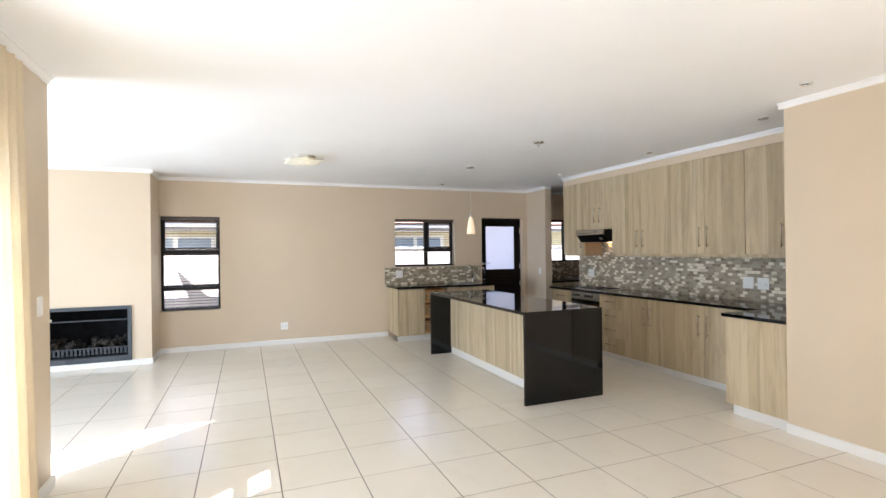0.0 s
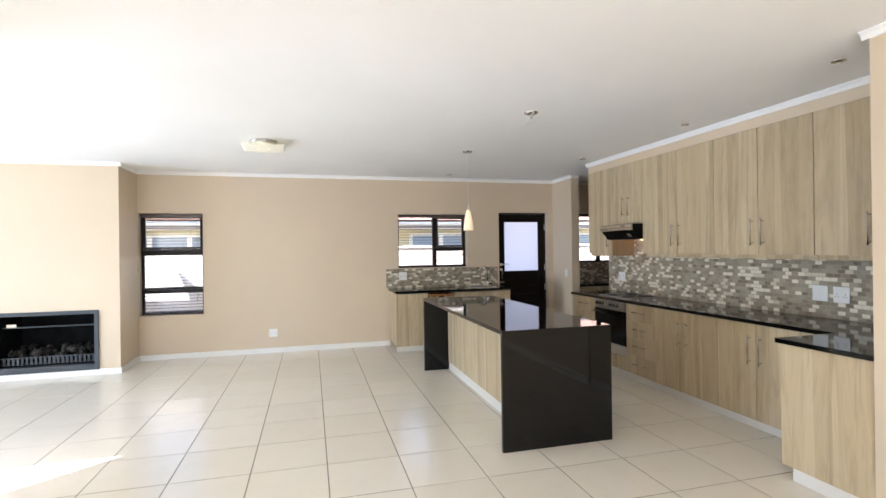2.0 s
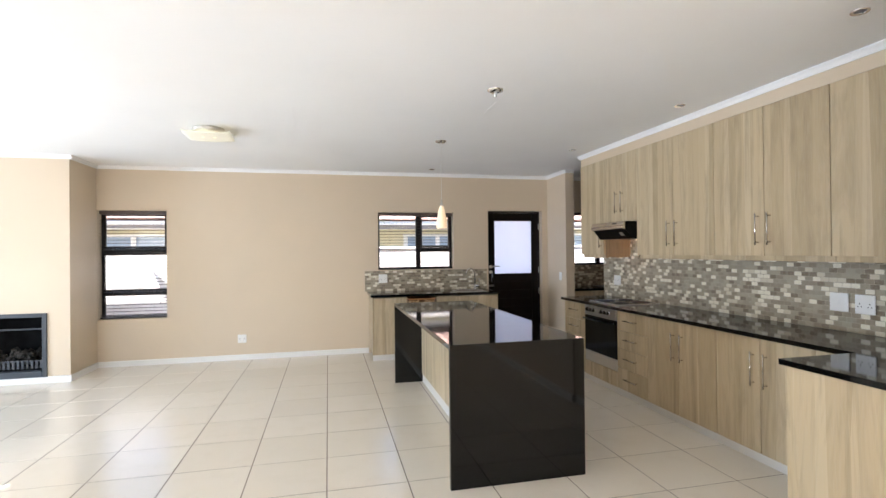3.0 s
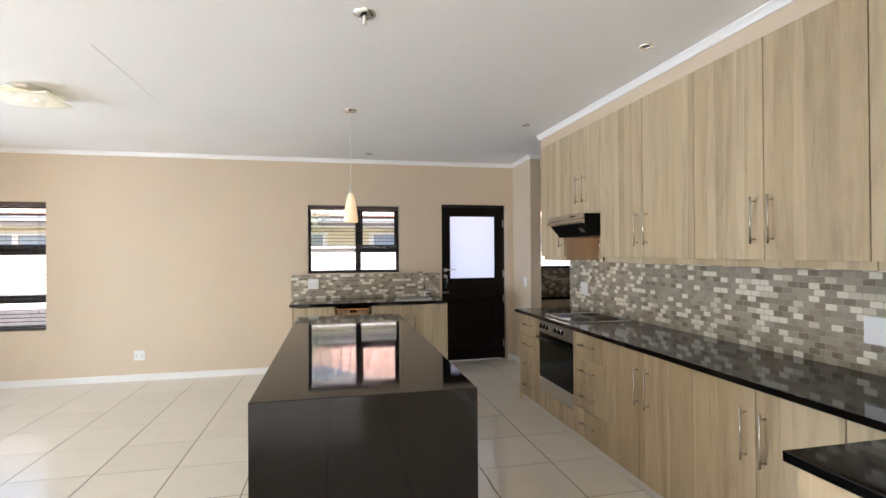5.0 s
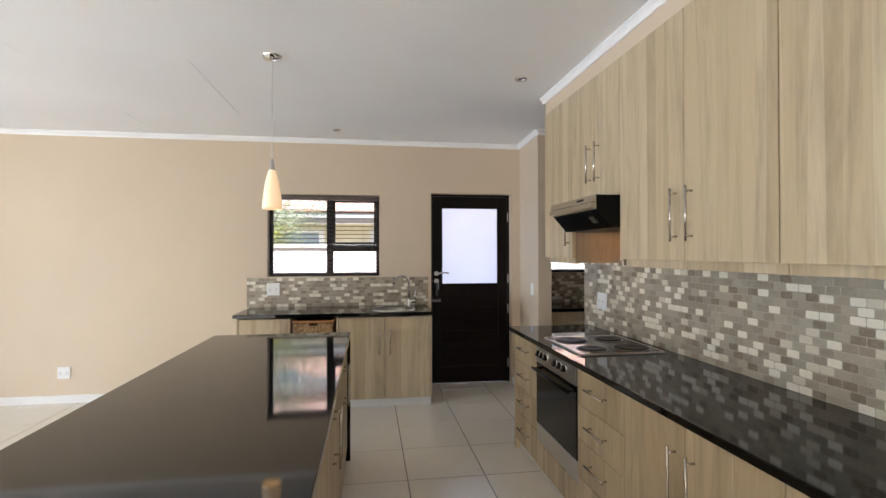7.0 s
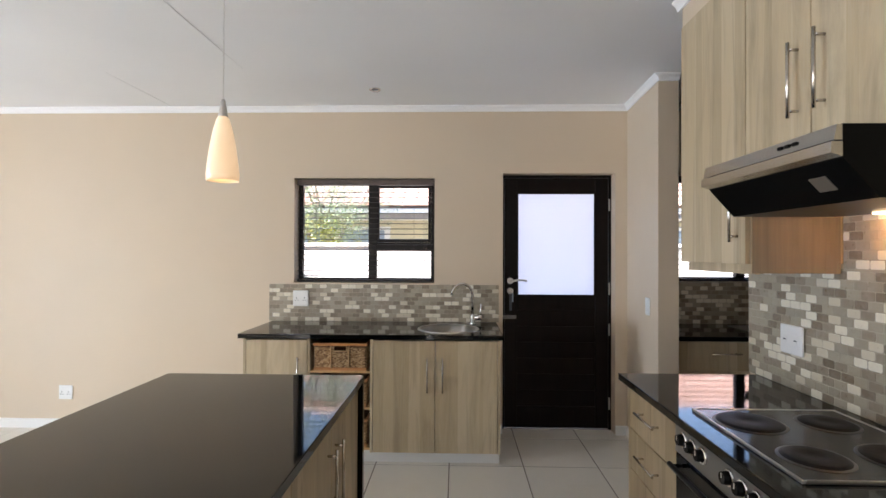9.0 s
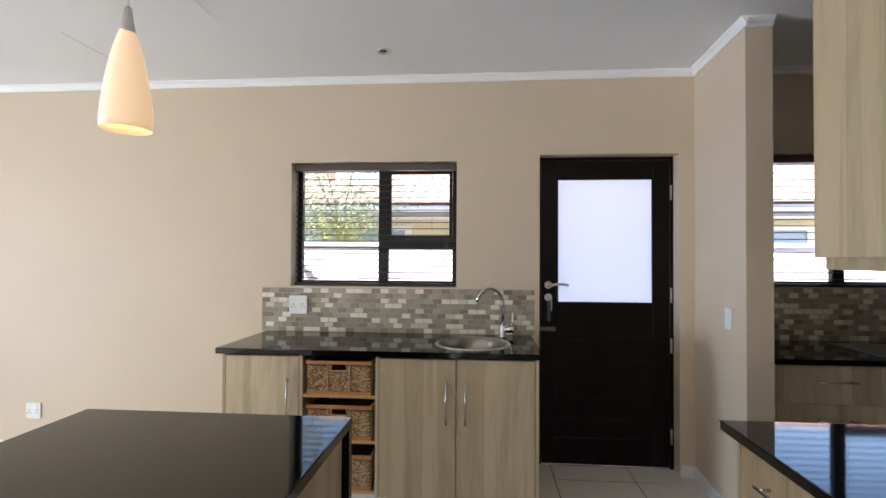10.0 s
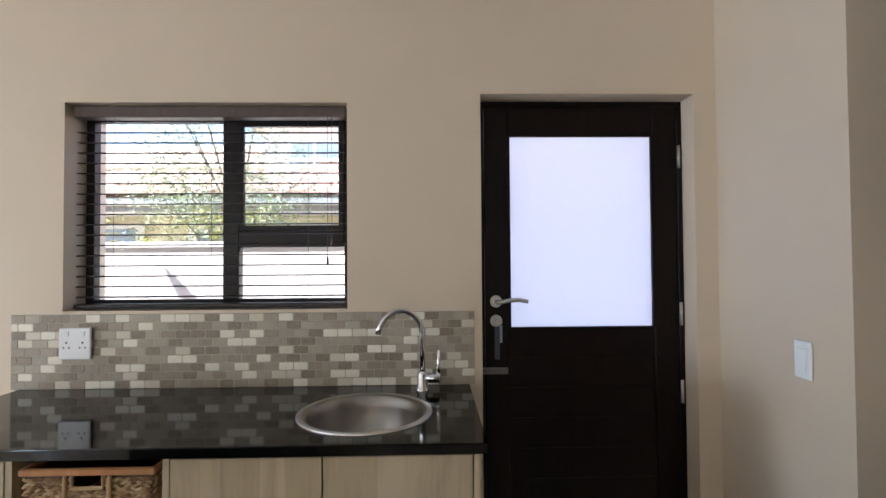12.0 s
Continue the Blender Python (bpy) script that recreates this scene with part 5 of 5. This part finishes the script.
h2 = thing("tall_house", "two-storey cream house with blue windows behind the roofs", "house")
part("wall", bx(-2.2, 5.0, 24, 31, -0.13, 6.3), M_OUTWALL, h2)
part("roof", prism(bmesh.new(), [(23.3, 6.45), (27.5, 8.0), (31.7, 6.45), (31.7, 6.301), (23.3, 6.301)], "x", -2.8, 5.6), M_ROOF, h2)
for x0, x1 in ((-1.3, 0.5), (1.6, 3.6)):
    house_window(x0, x1, 4.4, 5.7, 2, h2, 24)
h3 = thing("far_house", "pale two-storey house with a flat tiled roof, far off", "house")
part("wall", bx(-14, -3.5, 26, 33, -0.13, 5.2), M_CREAM, h3)
part("roof", prism(bmesh.new(), [(25.3, 5.2), (29.5, 6.8), (33.7, 5.2), (33.7, 5.05), (25.3, 5.05)], "x", -14.6, -2.9), M_ROOF, h3)
for x0, x1 in ((-6.4, -4.4), (-9.6, -7.4), (-13, -11)):
    house_window(x0, x1, 3.3, 4.6, 2, h3, 26)


def tree(name, label, at, height, spread, count, mat, seed, size):
    o = thing(name, label, "tree" if name.endswith("tree") else "shrub")
    rg = random.Random(seed)
    bx_, by_, bz_ = at
    bm = bmesh.new()
    tips = []
    top = Vector((bx_ + 0.1, by_, bz_ + height * 0.55))
    tube(bm, [(bx_, by_, bz_), (bx_ + 0.05, by_ + 0.03, bz_ + height * 0.3), tuple(top)], [0.012 * height, 0.009 * height, 0.005 * height], 8)
    for q in range(16):
        a = rg.uniform(0, 2 * math.pi)
        z0 = rg.uniform(0.22, 0.55) * height
        r = spread * rg.uniform(0.55, 1.0)
        p0 = Vector((bx_ + 0.07, by_, bz_ + z0))
        p2 = Vector((bx_ + r * math.cos(a), by_ + r * math.sin(a), bz_ + min(height, z0 + rg.uniform(0.25, 0.5) * height)))
        p1 = p0.lerp(p2, 0.5) + Vector((0, 0, 0.06 * height))
        tube(bm, [tuple(p0), tuple(p1), tuple(p2)], [0.0035 * height, 0.0025 * height, 0.001 * height], 6)
        for k in range(4):
            tips.append(p1.lerp(p2, 0.2 + 0.27 * k))
    part("trunk", bm, M_BARK, o)
    vs, fs = [], []
    for q in range(count):
        c = rg.choice(tips) + Vector((rg.gauss(0, 1), rg.gauss(0, 1), rg.gauss(0, 0.9))) * spread * 0.19
        d = Vector((rg.gauss(0, 1), rg.gauss(0, 1), rg.gauss(0, 0.7))).normalized()
        e = d.orthogonal().normalized()
        e = (e * math.cos(q) + d.cross(e) * math.sin(q)) * size * 0.22
        d = d * size * rg.uniform(0.6, 1.2)
        k = len(vs)
        vs.extend([tuple(c - d), tuple(c + e), tuple(c + d), tuple(c - e)])
        fs.append((k, k + 1, k + 2, k + 3))
    me = bpy.data.meshes.new("crown")
    me.from_pydata(vs, [], fs)
    me.materials.append(mat)
    cr = new("crown", me)
    cr.parent = o
    tagged(cr, kind="stuff")
    return o


tree("olive_tree", "airy grey-green olive tree behind the white wall", (1.50, 11.9, -0.13), 3.7, 1.15, 14000, M_OLIVE, 3, 0.031)
tree("garden_shrub", "yellow-green leafy shrub behind the white wall", (1.72, 11.62, -0.13), 2.15, 0.55, 3000, M_SHRUB, 5, 0.034)
tree("garden_shrub", "yellow-green leafy shrub behind the white wall", (0.75, 11.6, -0.13), 1.9, 0.45, 1500, M_SHRUB, 6, 0.034)

# ---------- pieces: floor tiles ----------
fl = struct("floor", bx(X_REC - TH, 7.2, Y_FRONT - TH, Y_BACK + TN, -0.12, -0.0014), M_GROUT, "floor of large cream ceramic tiles with brown grout", "floor")
PITCH, TX0, TY0, JOINT = 0.5095, 0.0, 3.045, 0.0068
cache = {}


def tile_mesh(w, h):
    key = (round(w, 3), round(h, 3))
    if key not in cache:
        bm = bmesh.new()
        b = 0.0009
        lo = [bm.verts.new(p) for p in ((0, 0, -0.009), (w, 0, -0.009), (w, h, -0.009), (0, h, -0.009))]
        mi = [bm.verts.new(p) for p in ((0, 0, -b), (w, 0, -b), (w, h, -b), (0, h, -b))]
        hi = [bm.verts.new(p) for p in ((b, b, 0), (w - b, b, 0), (w - b, h - b, 0), (b, h - b, 0))]
        for a, c in ((lo, mi), (mi, hi)):
            for k in range(4):
                bm.faces.new((a[k], a[(k + 1) % 4], c[(k + 1) % 4], c[k]))
        bm.faces.new(hi)
        cache[key] = mesh_of("tile", bm, M_TILE)
    return cache[key]


rest = bmesh.new()
trng = random.Random(2)
for i in range(-13, 15):
    for j in range(-11, 12):
        a0, a1 = TX0 + i * PITCH + JOINT / 2, TX0 + (i + 1) * PITCH - JOINT / 2
        b0, b1 = TY0 + j * PITCH + JOINT / 2, TY0 + (j + 1) * PITCH - JOINT / 2
        a0, a1, b0, b1 = max(a0, X_REC), min(a1, 7.0), max(b0, Y_FRONT), min(b1, 8.36)
        if a1 - a0 < 0.03 or b1 - b0 < 0.03 or (b0 < 3.0 and (a1 < X_LEFT - 0.2 or a0 > X_NEAR + 0.3)) or (a0 > X_KIT + 0.2 and b1 < 4.4):
            continue
        dz = trng.uniform(-0.0004, 0.0004)
        if -1.6 < a0 < 4.9 and b0 > 0.9:
            t = new("tile", tile_mesh(a1 - a0, b1 - b0))
            t.parent = fl
            t.location = (a0, b0, dz)
        else:
            box(rest, a0, a1, b0, b1, -0.009, dz)
r_ = part("tiles", rest, M_TILE, fl)
tagged(r_, kind="stuff")

# ---------- pieces: mosaic splashbacks ----------
MW, MH = 0.0600, 0.0335
mrng = random.Random(11)


def chip(w, h, t):
    """A tumbled stone chip with rounded corners, face towards -y."""
    bm = bmesh.new()
    c = 0.004
    out = [(c, 0), (w - c, 0), (w, c), (w, h - c), (w - c, h), (c, h), (0, h - c), (0, c)]
    cx, cz = w / 2, h / 2
    back = [bm.verts.new((x, 0, z)) for x, z in out]
    mid = [bm.verts.new((x, -t * 0.6, z)) for x, z in out]
    top = [bm.verts.new((cx + (x - cx) * 0.95, -t, cz + (z - cz) * 0.91)) for x, z in out]
    for a, b in ((back, mid), (mid, top)):
        for k in range(8):
            bm.faces.new((a[k], a[(k + 1) % 8], b[(k + 1) % 8], b[k]))
    bm.faces.new(top)
    return bm


CHIPS = [mesh_of("mosaic_tile", chip(MW - 0.0032 + d, MH - 0.0034, 0.0013), M_MOSAIC) for d in (-0.0008, 0.0, 0.0006)]


def chips_into(vs, fs, x0, z0, w, h, m):
    src = chip(w, h, 0.0013)
    src.verts.index_update()
    k = len(vs)
    vs.extend(tuple(m @ (v.co + Vector((x0, 0, z0)))) for v in src.verts)
    fs.extend(tuple(k + v.index for v in f.verts) for f in src.faces)
    src.free()


def splashback(name, length, z0, z1, m, single, label, holes=()):
    """A mosaic field along local x; chips inside the stretch `single` are pieces, the others are joined."""
    base = bx(0, length, -0.005, 0.0, z0, z1)
    bmesh.ops.transform(base, matrix=m, verts=base.verts)
    o = struct(name, base, M_MGROUT, label, "splashback")
    vs, fs = [], []
    r = 0
    z = z0 + 0.0015
    while z < z1 - 0.012:
        h = min(MH - 0.0034, z1 - z - 0.001)
        x = -(r % 2) * MW / 2 - mrng.uniform(0, 0.004)
        while x < length:
            a, b = max(x, 0.001), min(x + MW - 0.0032, length - 0.001)
            x += MW
            if b - a < 0.012 or any(p < (a + b) / 2 < q and s < z + h / 2 < t for p, q, s, t in holes):
                continue
            full = b - a > MW - 0.005 and h > MH - 0.005
            if full and single[0] < a < single[1] and single[2] < z < single[3]:
                t = new("mosaic_tile", mrng.choice(CHIPS))
                t.parent = o
                t.matrix_world = m @ pose(a, -0.005, z, 0, mrng.uniform(-0.5, 0.5), 0)
            else:
                chips_into(vs, fs, a, z, b - a, h, m @ pose(0, -0.005, 0))
        z += MH
        r += 1
    me = bpy.data.meshes.new("mosaic")
    me.from_pydata(vs, [], fs)
    me.materials.append(M_MOSAIC_I)
    j = new("mosaic", me)
    j.parent = o
    tagged(j, "joined stone mosaic chips", kind="stuff")
    return o


splashback("splashback_1", 1.882, 0.9005, 1.2025, pose(2.075, Y_BACK - 0.0008, 0), (0.0, 1.61, 0, 2), "brick mosaic splashback in taupe and cream stone behind the sink")
splashback("splashback_2", 4.15, 0.9005, 1.409, pose(X_KIT - 0.0008, 6.632, 0, 0, 0, -90), (0.30, 1.62, 0.93, 1.40), "brick mosaic splashback in taupe and cream stone along the kitchen wall")
splashback("splashback_4", 0.624, 1.4095, 1.597, pose(X_KIT - 0.0008, 6.053, 0, 0, 0, -90), (9, 9, 9, 9), "brick mosaic splashback under the cooker hood")
splashback("splashback_3", 1.88, 0.9005, 1.2335, pose(5.094, Y_BACK - 0.0008, 0), (9, 9, 9, 9), "brick mosaic splashback in the shaded scullery")
